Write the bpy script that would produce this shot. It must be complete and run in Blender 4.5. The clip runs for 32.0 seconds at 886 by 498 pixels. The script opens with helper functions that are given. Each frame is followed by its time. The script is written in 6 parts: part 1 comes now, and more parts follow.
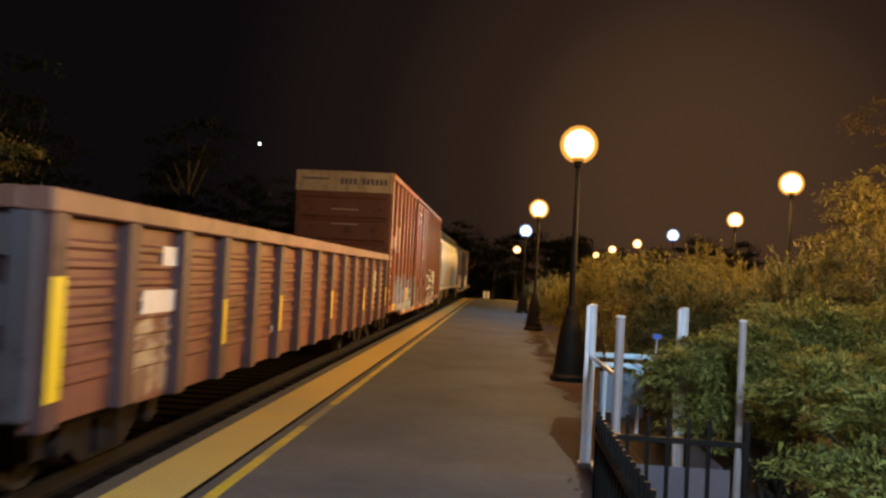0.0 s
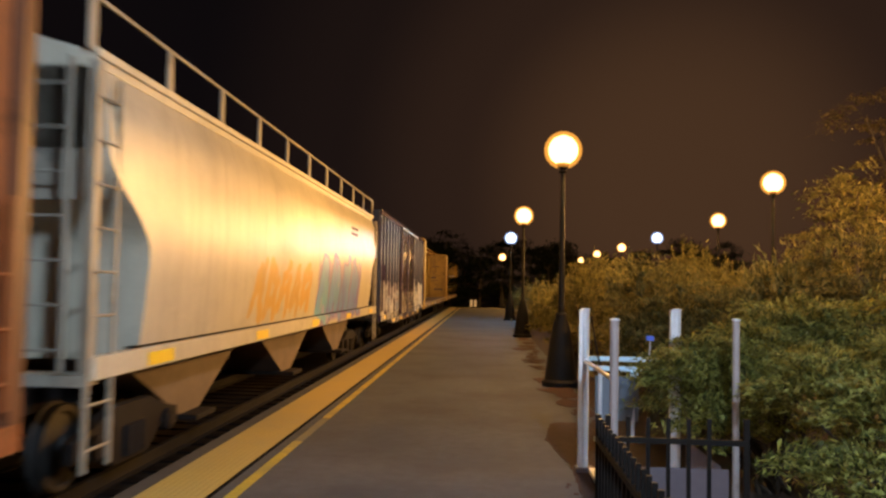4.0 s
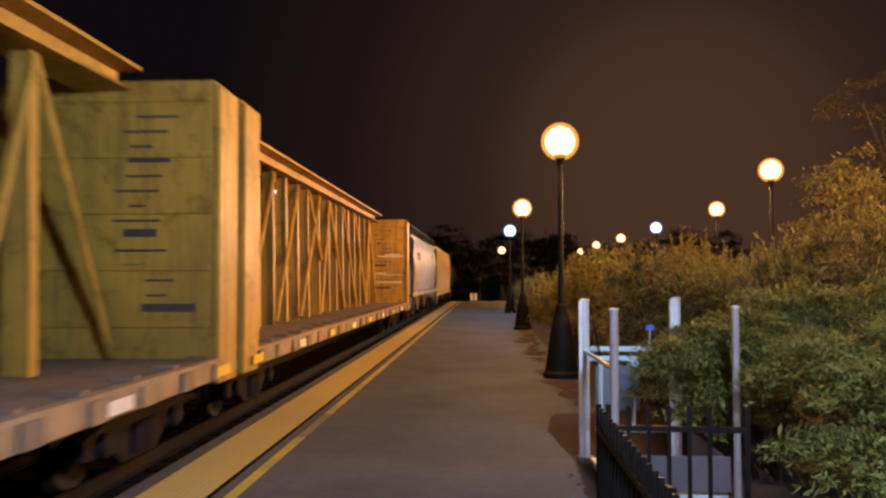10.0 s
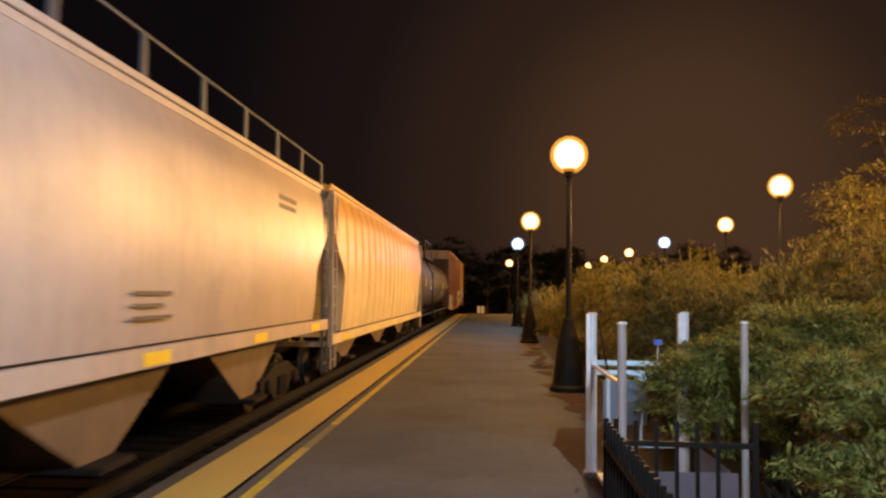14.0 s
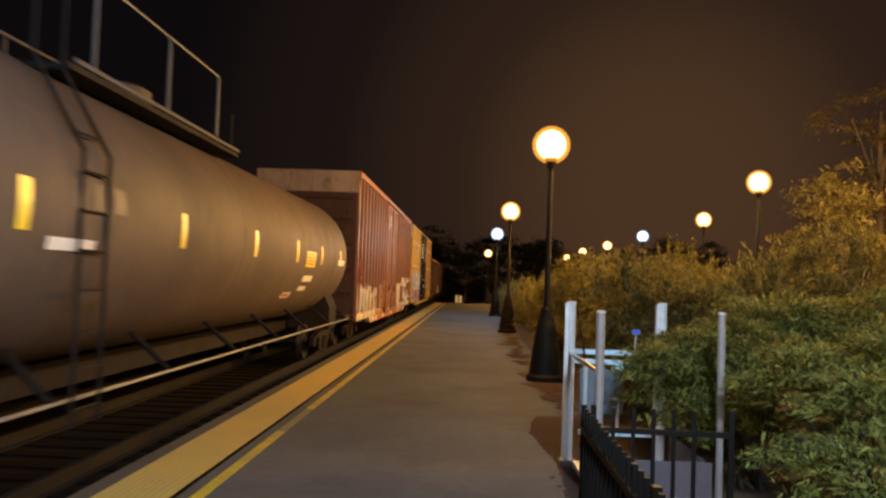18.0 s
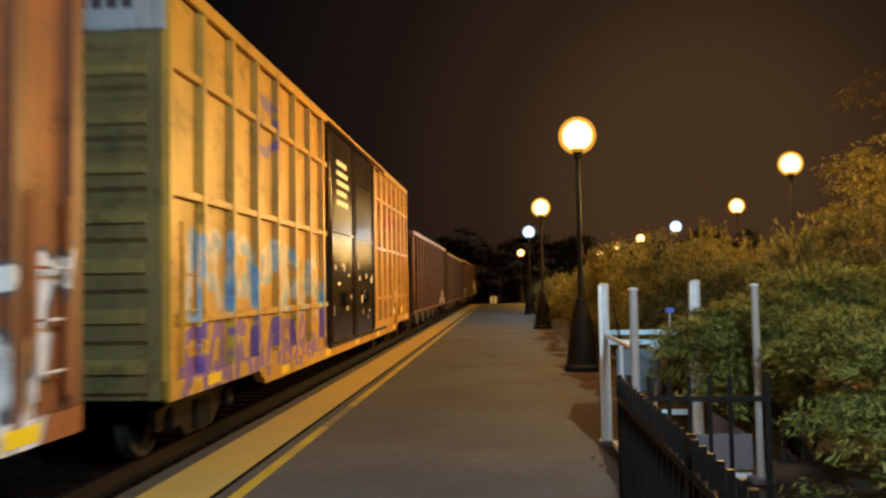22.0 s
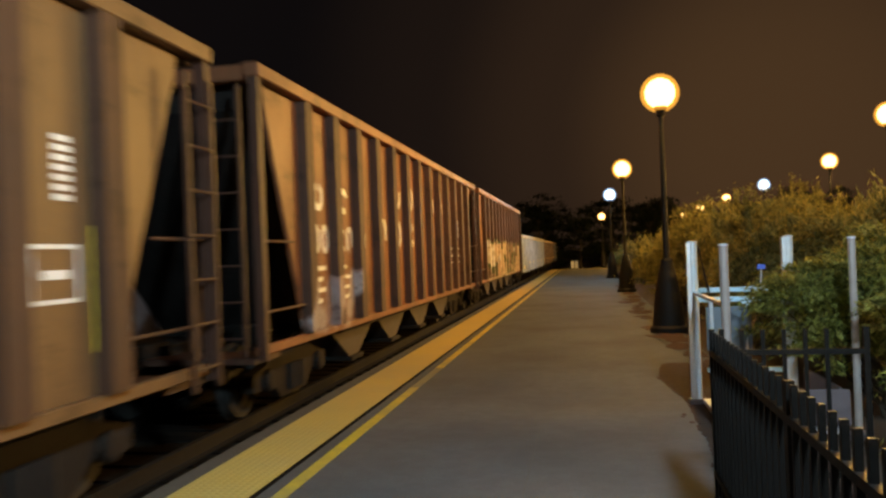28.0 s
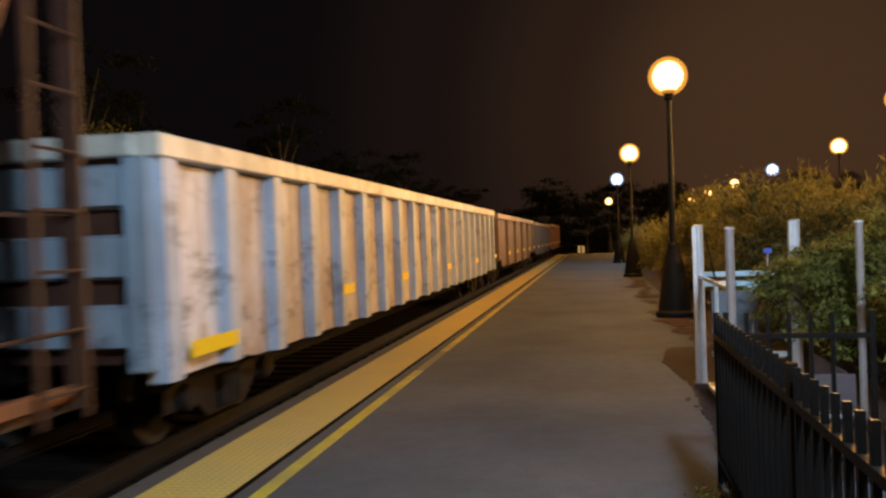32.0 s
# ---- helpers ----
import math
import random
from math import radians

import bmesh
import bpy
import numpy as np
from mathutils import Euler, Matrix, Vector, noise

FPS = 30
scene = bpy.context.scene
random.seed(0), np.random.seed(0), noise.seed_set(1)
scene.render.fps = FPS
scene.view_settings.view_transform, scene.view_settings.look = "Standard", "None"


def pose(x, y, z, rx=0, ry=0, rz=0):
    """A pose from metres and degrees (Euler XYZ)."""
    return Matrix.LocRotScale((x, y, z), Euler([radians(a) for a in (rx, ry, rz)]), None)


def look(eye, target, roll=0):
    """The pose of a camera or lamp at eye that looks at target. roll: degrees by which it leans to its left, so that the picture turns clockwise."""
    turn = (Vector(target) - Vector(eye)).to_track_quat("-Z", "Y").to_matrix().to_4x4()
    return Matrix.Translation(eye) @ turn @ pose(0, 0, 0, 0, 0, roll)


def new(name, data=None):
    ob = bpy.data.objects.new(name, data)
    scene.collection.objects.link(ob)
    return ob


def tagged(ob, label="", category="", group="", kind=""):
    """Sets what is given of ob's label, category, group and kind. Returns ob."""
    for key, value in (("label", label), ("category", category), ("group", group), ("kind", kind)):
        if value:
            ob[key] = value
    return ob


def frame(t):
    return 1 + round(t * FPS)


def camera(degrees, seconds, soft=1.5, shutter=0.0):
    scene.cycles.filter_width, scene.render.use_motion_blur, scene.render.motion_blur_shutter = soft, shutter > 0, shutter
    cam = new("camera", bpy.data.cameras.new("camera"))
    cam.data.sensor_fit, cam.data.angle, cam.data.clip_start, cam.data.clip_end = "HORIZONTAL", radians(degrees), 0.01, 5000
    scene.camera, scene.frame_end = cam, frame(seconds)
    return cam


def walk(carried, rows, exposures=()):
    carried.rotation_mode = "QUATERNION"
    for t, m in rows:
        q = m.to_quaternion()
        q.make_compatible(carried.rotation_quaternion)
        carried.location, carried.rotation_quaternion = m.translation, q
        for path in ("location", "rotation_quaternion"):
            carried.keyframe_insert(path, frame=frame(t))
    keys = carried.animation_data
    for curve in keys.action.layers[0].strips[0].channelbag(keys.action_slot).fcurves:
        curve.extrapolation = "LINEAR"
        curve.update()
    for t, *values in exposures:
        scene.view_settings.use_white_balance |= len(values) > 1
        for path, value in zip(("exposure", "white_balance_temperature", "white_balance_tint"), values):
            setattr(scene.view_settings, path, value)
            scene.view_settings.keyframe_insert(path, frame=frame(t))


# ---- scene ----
SECONDS = 32.0
cam = camera(57.5, SECONDS, soft=2.4, shutter=0.5)
PATH = [  # seconds; x, y, z in metres; yaw, pitch, lean in degrees
    (0, 0.000, 0.000, 1.913, 4.19, 1.82, 2.92),
    (0.5, -0.036, -0.016, 1.926, 3.88, 2.59, 1.48),
    (1, -0.052, -0.002, 1.919, 3.58, 2.97, 1.65),
    (1.5, -0.047, 0.009, 1.908, 3.36, 2.90, 1.95),
    (2, -0.047, 0.007, 1.905, 3.11, 2.73, 1.82),
    (2.5, -0.056, 0.015, 1.908, 3.12, 2.69, 1.64),
    (3, -0.056, 0.017, 1.906, 2.76, 2.83, 1.38),
    (3.5, -0.062, 0.011, 1.903, 2.93, 2.74, 1.39),
    (5.5, -0.065, -0.011, 1.898, 3.54, 2.11, -0.09),
    (6, -0.052, 0.007, 1.906, 3.56, 2.60, 0.09),
    (6.5, -0.053, 0.019, 1.909, 3.68, 2.89, -0.29),
    (7, -0.051, 0.016, 1.913, 3.58, 2.99, -0.31),
    (7.5, -0.058, 0.011, 1.894, 3.60, 2.91, -0.15),
    (8, -0.066, 0.004, 1.891, 3.94, 2.49, -0.05),
    (8.5, -0.075, 0.011, 1.888, 4.16, 2.08, 0.16),
    (9, -0.069, 0.008, 1.878, 4.11, 1.60, 0.44),
    (9.5, -0.050, 0.001, 1.886, 3.58, 1.67, -0.03),
    (10, -0.049, 0.007, 1.892, 3.08, 2.15, -0.11),
    (10.5, -0.043, 0.021, 1.894, 2.64, 2.32, -0.04),
    (11, -0.044, 0.007, 1.878, 2.53, 2.05, 0.55),
    (11.5, -0.046, -0.015, 1.882, 2.54, 2.18, 0.77),
    (12, -0.039, -0.019, 1.877, 2.76, 2.58, 0.82),
    (12.5, -0.046, -0.044, 1.876, 3.54, 2.73, 0.66),
    (13, -0.051, -0.027, 1.879, 4.27, 3.02, 0.39),
    (13.5, -0.062, 0.005, 1.876, 4.32, 3.01, 0.32),
    (14, -0.056, 0.011, 1.885, 3.62, 3.02, 0.63),
    (14.5, -0.061, 0.011, 1.876, 3.23, 3.14, 1.38),
    (16.5, -0.058, 0.030, 1.863, 1.86, 2.22, 0.93),
    (17, -0.064, 0.039, 1.854, 1.92, 2.37, 1.12),
    (17.5, -0.074, 0.044, 1.858, 2.03, 2.33, 1.56),
    (18, -0.074, 0.045, 1.848, 2.12, 2.29, 1.91),
    (18.5, -0.062, 0.058, 1.834, 2.57, 1.83, 1.32),
    (19, -0.031, 0.075, 1.822, 2.69, 1.49, 0.01),
    (19.5, -0.043, 0.035, 1.815, 2.86, 1.93, -0.82),
    (20, -0.033, 0.007, 1.783, 3.04, 1.53, -1.43),
    (20.5, -0.017, 0.013, 1.771, 2.59, 0.60, -1.20),
    (21, -0.016, 0.016, 1.758, 2.33, 0.28, -0.63),
    (21.5, -0.042, -0.018, 1.722, 2.55, 1.87, -0.29),
    (22, -0.054, -0.081, 1.694, 4.42, 2.57, -0.96),
    (22.5, -0.062, -0.139, 1.664, 5.61, 2.53, -0.90),
    (23, -0.063, -0.145, 1.650, 6.39, 2.06, -1.16),
    (23.5, -0.067, -0.149, 1.645, 6.39, 1.64, -1.23),
    (24, -0.071, -0.144, 1.640, 6.37, 1.08, -0.87),
    (24.5, -0.078, -0.135, 1.630, 6.12, 0.34, -0.74),
    (25, -0.083, -0.149, 1.636, 6.31, 0.31, -0.81),
    (25.5, -0.089, -0.152, 1.638, 6.94, 0.23, -1.51),
    (26, -0.121, -0.181, 1.654, 9.78, 0.40, -1.56),
    (26.5, -0.122, -0.198, 1.644, 11.55, 0.57, -1.73),
    (28.5, -0.104, -0.193, 1.643, 9.79, 0.38, -2.33),
    (29, -0.102, -0.198, 1.638, 9.91, 0.58, -2.38),
    (29.5, -0.111, -0.204, 1.640, 10.31, 0.21, -2.24),
    (30, -0.114, -0.205, 1.642, 10.73, 0.03, -2.37),
    (30.5, -0.105, -0.197, 1.638, 11.03, -0.16, -2.65),
    (31, -0.097, -0.186, 1.635, 10.88, -0.46, -2.89),
    (31.5, -0.095, -0.191, 1.633, 10.60, -0.61, -2.63),
    (32, -0.091, -0.164, 1.625, 10.59, -0.67, -2.02),
]


def eye_pose(x, y, z, yaw, pitch, lean):
    a, b = radians(yaw), radians(pitch)
    return look((x, y, z), (x - math.sin(a) * math.cos(b), y + math.cos(a) * math.cos(b), z + math.sin(b)), lean)


# the camera's own brightness and white balance drift: seconds, stops, kelvin, tint
TINTS = [(0.0, 0.12, 6100, 11), (2.0, 0.22, 5900, 12), (3.0, 0.05, 6500, 18), (6.0, 0.05, 6500, 12), (7.0, 0.08, 6300, 12), (8.0, 0.05, 6700, 12), (9.0, 0.12, 6000, 30), (11.0, 0.12, 6000, 24), (13.0, 0.1, 5700, 27),
         (14.0, 0.10, 6500, 17), (17.0, 0.15, 6600, 10), (19.0, 0.10, 6200, 13), (20.0, 0.12, 6400, 12), (21.0, 0.02, 6500, 7), (22.0, 0.02, 6600, 2), (23.0, 0.08, 6800, 16), (24.0, 0.05, 5500, 35), (25.0, 0.0, 6300, 27), (26.0, 0.0, 7500, 15), (29.0, 0.15, 6400, -3),
         (30.0, 0.05, 7000, 7), (31.0, 0.12, 6500, 8), (32.0, -0.08, 6500, 12)]
walk(cam, [(row[0], eye_pose(*row[1:])) for row in PATH], TINTS)

# ---- night sky, lamps' strengths ----
world = bpy.data.worlds.new("night_sky")
scene.world = world
world.use_nodes = True
wn = world.node_tree
bg = wn.nodes["Background"]
# the lamps' halo, painted into the sky down the line, a little to the east; the rest is dark
tc, along, ramp, night = (wn.nodes.new(kind) for kind in ("ShaderNodeTexCoord", "ShaderNodeVectorMath", "ShaderNodeValToRGB", "ShaderNodeMix"))
along.operation = "DOT_PRODUCT"
HALO_AZIMUTH, HALO_HEIGHT = radians(13.0), radians(7.0)
along.inputs[1].default_value = (math.sin(HALO_AZIMUTH) * math.cos(HALO_HEIGHT), math.cos(HALO_AZIMUTH) * math.cos(HALO_HEIGHT), math.sin(HALO_HEIGHT))
wn.links.new(tc.outputs["Generated"], along.inputs[0])
wn.links.new(along.outputs["Value"], ramp.inputs[0])
ramp.color_ramp.interpolation = "EASE"
ramp.color_ramp.elements[0].position, ramp.color_ramp.elements[0].color = 0.83, (0.0, 0.0, 0.0, 1)
ramp.color_ramp.elements[1].position, ramp.color_ramp.elements[1].color = 1.0, (0.056, 0.027, 0.011, 1)
for place, colour in ((0.915, (0.0065, 0.0033, 0.0018, 1)), (0.965, (0.020, 0.0098, 0.0048, 1))):
    step = ramp.color_ramp.elements.new(place)
    step.color = colour
night.data_type, night.blend_type = "RGBA", "ADD"
night.inputs[0].default_value = 1.0
night.inputs[7].default_value = (0.0038, 0.0028, 0.0031, 1)
wn.links.new(ramp.outputs[0], night.inputs[6])
wn.links.new(night.outputs[2], bg.inputs[0])
bg.inputs[1].default_value = 1.0
SODIUM, LED = (1.0, 0.53, 0.14), (0.57, 0.79, 1.0)
PLATFORM_LAMP, LOT_LAMP, LED_LAMP, STATION_LAMP, NEAR_LAMP = 950.0, 4600.0, 700.0, 2200.0, 1100.0
scene.view_settings.exposure = 0.0


# ---- materials ----
def tree_of(name):
    m = bpy.data.materials.new(name)
    m.use_nodes = True
    t = m.node_tree
    return m, t, t.nodes["Principled BSDF"]


def node(t, kind, **values):
    n = t.nodes.new(kind)
    for key, value in values.items():
        n.inputs[key].default_value = value
    return n


def mix(t, fac, a, b, blend="MIX"):
    """A colour mix; fac, a and b are sockets or values."""
    n = t.nodes.new("ShaderNodeMix")
    n.data_type, n.blend_type, n.clamp_factor = "RGBA", blend, True
    for socket, value in ((n.inputs[0], fac), (n.inputs[6], a), (n.inputs[7], b)):
        if isinstance(value, bpy.types.NodeSocket):
            t.links.new(value, socket)
        elif isinstance(value, (int, float)):
            socket.default_value = value
        else:
            socket.default_value = (*value[:3], 1)
    return n.outputs[2]


def calc(t, op, a, b=0.0, c=0.0):
    n = t.nodes.new("ShaderNodeMath")
    n.operation = op
    for socket, value in zip(n.inputs, (a, b, c)):
        if isinstance(value, bpy.types.NodeSocket):
            t.links.new(value, socket)
        else:
            socket.default_value = value
    return n.outputs[0]


def stretched(t, coords, scale):
    n = t.nodes.new("ShaderNodeMapping")
    n.inputs["Scale"].default_value = scale
    t.links.new(coords, n.inputs[0])
    return n.outputs[0]


def noise_of(t, coords, scale, detail=4.0, rough=0.6):
    n = node(t, "ShaderNodeTexNoise", Scale=scale, Detail=detail, Roughness=rough)
    t.links.new(coords, n.inputs["Vector"])
    return n.outputs["Fac"]


def stepped(t, value, low, high):
    n = t.nodes.new("ShaderNodeMapRange")
    n.clamp = True
    n.inputs["From Min"].default_value, n.inputs["From Max"].default_value = low, high
    t.links.new(value, n.inputs["Value"])
    return n.outputs["Result"]


def vector(t, x, y):
    n = t.nodes.new("ShaderNodeCombineXYZ")
    for socket, value in zip(n.inputs, (x, y)):
        if isinstance(value, bpy.types.NodeSocket):
            t.links.new(value, socket)
        else:
            socket.default_value = value
    return n.outputs[0]


def arrows(t, op, a, b=None, out=0):
    n = t.nodes.new("ShaderNodeVectorMath")
    n.operation = op
    t.links.new(a, n.inputs[0])
    if b is not None:
        t.links.new(b, n.inputs[3 if op == "SCALE" else 1])
    return n.outputs[out]


def stroke_gap(t, p, a, b):
    """How far p is from the stroke from a to b."""
    pa, ba = arrows(t, "SUBTRACT", p, a), arrows(t, "SUBTRACT", b, a)
    n = t.nodes.new("ShaderNodeMath")
    n.operation, n.use_clamp = "DIVIDE", True
    t.links.new(arrows(t, "DOT_PRODUCT", pa, ba, 1), n.inputs[0])
    t.links.new(arrows(t, "DOT_PRODUCT", ba, ba, 1), n.inputs[1])
    return arrows(t, "LENGTH", arrows(t, "SUBTRACT", pa, arrows(t, "SCALE", ba, n.outputs[0])), None, 1)


def chances(t, cell, seed):
    n = t.nodes.new("ShaderNodeTexWhiteNoise")
    n.noise_dimensions = "1D"
    t.links.new(calc(t, "ADD", cell, seed), n.inputs["W"])
    parts = t.nodes.new("ShaderNodeSeparateColor")
    t.links.new(n.outputs["Color"], parts.inputs[0])
    return parts.outputs[0], parts.outputs[1], parts.outputs[2]


def between(t, r, low, high):
    return calc(t, "MULTIPLY_ADD", r, high - low, low)


def sprayed(t, co, under, span, cell, fill, edge, ground=None, bold=0.15, rim=0.05, lean=0.12, seed=1.0, wild=0.45, cover=0.94):
    """Spray paint over a surface: a row of fat bent strokes with a rim, one cluster a cell, over an uneven ground. span: y0, y1, z0, z1."""
    y0, y1, z0, z1 = span
    xyz = t.nodes.new("ShaderNodeSeparateXYZ")
    t.links.new(co, xyz.inputs[0])
    sway, lift = noise_of(t, co, 1.3, 2.0), noise_of(t, stretched(t, co, (1.0, 1.0, 0.7)), 1.9, 2.0)
    z = calc(t, "ADD", xyz.outputs["Z"], calc(t, "MULTIPLY_ADD", lift, wild, -0.5 * wild))
    y = calc(t, "ADD", xyz.outputs["Y"], calc(t, "MULTIPLY_ADD", sway, wild, -0.5 * wild))
    y = calc(t, "SUBTRACT", y, calc(t, "MULTIPLY_ADD", z, lean, -lean * z0))
    u = calc(t, "MULTIPLY_ADD", y, 1.0 / cell, -y0 / cell)
    k = calc(t, "FLOOR", u)
    tall = (z1 - z0) / cell
    p = vector(t, calc(t, "FRACT", u), calc(t, "MULTIPLY_ADD", z, 1.0 / cell, -z0 / cell))
    r1, r2, r3 = chances(t, k, seed)
    r4, r5, r6 = chances(t, k, seed + 41.7)
    lo, hi = bold + rim * 0.6, 1.0 - bold - rim * 0.6
    foot, head = bold + 0.02, tall - bold - 0.02
    top = between(t, r5, head * 0.86, head)
    d = stroke_gap(t, p, vector(t, lo, between(t, r1, foot, foot + 0.15)), vector(t, between(t, r2, lo, lo + 0.3), top))
    d = calc(t, "MINIMUM", d, stroke_gap(t, p, vector(t, hi, foot), vector(t, between(t, r3, hi - 0.35, hi), between(t, r6, head * 0.5, head))))
    d = calc(t, "MINIMUM", d, stroke_gap(t, p, vector(t, lo + 0.05, between(t, r4, foot, head * 0.8)), vector(t, hi - 0.05, between(t, r1, foot, head))))
    d = calc(t, "MINIMUM", d, stroke_gap(t, p, vector(t, between(t, r2, lo, 0.5), top), vector(t, between(t, r4, 0.5, hi), between(t, r3, head * 0.75, head))))
    inside = calc(t, "MULTIPLY", stepped(t, u, 0.0, 0.03), stepped(t, u, (y1 - y0) / cell, (y1 - y0) / cell - 0.03))
    inside = calc(t, "MULTIPLY", inside, calc(t, "MULTIPLY_ADD", stepped(t, noise_of(t, co, 3.1, 5.0, 0.7), 0.30, 0.42), 0.6, 0.4 * cover))
    if ground:
        cloud = calc(t, "MULTIPLY", stepped(t, z, z0 - 0.02, z0 + 0.06), stepped(t, calc(t, "ADD", z, calc(t, "MULTIPLY", sway, 0.6)), z1 + 0.25, z1 + 0.1))
        under = mix(t, calc(t, "MULTIPLY", calc(t, "MULTIPLY", cloud, inside), 0.85), under, mix(t, lift, ground, tuple(c * 0.6 for c in ground)))
    ink = t.nodes.new("ShaderNodeValToRGB")
    ink.color_ramp.interpolation = "EASE"
    for n, c in enumerate(fill):
        e = ink.color_ramp.elements[n] if n < 2 else ink.color_ramp.elements.new(0.5)
        e.position, e.color = 0.3 + 0.4 * n / max(1, len(fill) - 1), (*c, 1)
    t.links.new(calc(t, "ADD", calc(t, "MULTIPLY", noise_of(t, co, 1.7, 3.0), 0.7), calc(t, "MULTIPLY", r6, 0.3)), ink.inputs[0])
    paint_in = mix(t, stepped(t, d, bold - 0.012, bold + 0.012), ink.outputs[0], edge)
    return mix(t, calc(t, "MULTIPLY", inside, stepped(t, d, bold + rim + 0.015, bold + rim - 0.015)), under, paint_in)


def surface(name, colour, rough=0.7, metal=0.0, grain=30.0, vary=0.25, stain=None, stain_scale=0.8, stain_amount=0.5, bump=0.25, streaks=None,
            streak_amount=0.5, tag=None, spec=0.5, random_tint=0.0, top_rust=None, dents=0.0, scuff=0.0):
    """A worn surface: grain, stains, streaks that run down, and sprayed graffiti (tag: a list of settings for sprayed())."""
    m, t, p = tree_of(name)
    co = t.nodes.new("ShaderNodeTexCoord").outputs["Object"]
    fine, broad = noise_of(t, co, grain, 5.0), noise_of(t, co, stain_scale, 4.0)
    dark = tuple(c * (1 - vary) for c in colour)
    light = tuple(min(1, c * (1 + vary)) for c in colour)
    out = mix(t, fine, dark, light)
    out = mix(t, stepped(t, noise_of(t, co, grain * 0.17, 3.0), 0.35, 0.7), out, mix(t, 0.5, out, dark))
    for one in tag or ():
        out = sprayed(t, co, out, **one)
    if stain:
        out = mix(t, calc(t, "MULTIPLY", stepped(t, broad, 0.42, 0.75), stain_amount), out, stain)
    if streaks:
        runs = noise_of(t, stretched(t, co, (3.0, 3.0, 0.22)), 2.2, 5.0, 0.7)
        out = mix(t, calc(t, "MULTIPLY", stepped(t, runs, 0.48, 0.72), streak_amount), out, streaks)
    if top_rust:
        low, high, rust = top_rust
        up = t.nodes.new("ShaderNodeSeparateXYZ")
        t.links.new(co, up.inputs[0])
        ragged = calc(t, "ADD", up.outputs["Z"], calc(t, "MULTIPLY", noise_of(t, stretched(t, co, (2.0, 2.0, 0.2)), 1.6, 4.0), 1.2))
        out = mix(t, calc(t, "MULTIPLY", stepped(t, ragged, low + 0.6, high + 0.6), 0.88), out, rust)
    if scuff:
        # rubbed and dirty patches, and pale scratches along the travel
        rubs = stepped(t, noise_of(t, stretched(t, co, (1.0, 0.55, 1.0)), 2.6, 6.0, 0.72), 0.54, 0.64)
        out = mix(t, calc(t, "MULTIPLY", rubs, scuff), out, tuple(c * 0.25 for c in colour))
        nicks = stepped(t, noise_of(t, stretched(t, co, (1.0, 0.6, 3.0)), 5.0, 5.0, 0.75), 0.66, 0.72)
        out = mix(t, calc(t, "MULTIPLY", nicks, 0.45 * scuff), out, tuple(min(0.75, c * 1.3 + 0.12) for c in colour))
    if random_tint:
        info = t.nodes.new("ShaderNodeObjectInfo")
        out = mix(t, calc(t, "MULTIPLY", info.outputs["Random"], random_tint), out, dark)
    t.links.new(out, p.inputs["Base Color"])
    t.links.new(calc(t, "ADD", rough - 0.12, calc(t, "MULTIPLY", broad, 0.24)), p.inputs["Roughness"])
    p.inputs["Metallic"].default_value, p.inputs["Specular IOR Level"].default_value = metal, spec
    if bump:
        b = node(t, "ShaderNodeBump", Strength=bump, Distance=0.01)
        t.links.new(calc(t, "ADD", fine, calc(t, "MULTIPLY", noise_of(t, co, 1.6, 2.0), 1.5 + dents)), b.inputs["Height"])
        t.links.new(b.outputs[0], p.inputs["Normal"])
    return m


def glowing(name, colour, strength):
    m, t, p = tree_of(name)
    p.inputs["Base Color"].default_value = (*colour, 1)
    p.inputs["Emission Color"].default_value, p.inputs["Emission Strength"].default_value = (*colour, 1), strength
    return m


def leafage(name, colour, light, rough=0.7, spec=0.2):
    """Leaves: light shines through them a little."""
    m, t, p = tree_of(name)
    geo = t.nodes.new("ShaderNodeNewGeometry")
    tint = mix(t, geo.outputs["Random Per Island"], colour, light)
    t.links.new(tint, p.inputs["Base Color"])
    p.inputs["Roughness"].default_value, p.inputs["Specular IOR Level"].default_value = rough, spec
    thin, both = t.nodes.new("ShaderNodeBsdfTranslucent"), t.nodes.new("ShaderNodeMixShader")
    t.links.new(tint, thin.inputs[0])
    both.inputs[0].default_value = 0.5
    t.links.new(p.outputs[0], both.inputs[1])
    t.links.new(thin.outputs[0], both.inputs[2])
    t.links.new(both.outputs[0], t.nodes["Material Output"].inputs[0])
    return m


def globe_glass(name, colour, strength):
    """Thin glowing glass round a brighter bulb."""
    m, t, p = tree_of(name)
    lit, clear, both = t.nodes.new("ShaderNodeEmission"), t.nodes.new("ShaderNodeBsdfTransparent"), t.nodes.new("ShaderNodeMixShader")
    lit.inputs[0].default_value, lit.inputs[1].default_value = (*colour, 1), strength
    both.inputs[0].default_value = 0.30
    t.links.new(clear.outputs[0], both.inputs[1])
    t.links.new(lit.outputs[0], both.inputs[2])
    t.links.new(both.outputs[0], t.nodes["Material Output"].inputs[0])
    return m


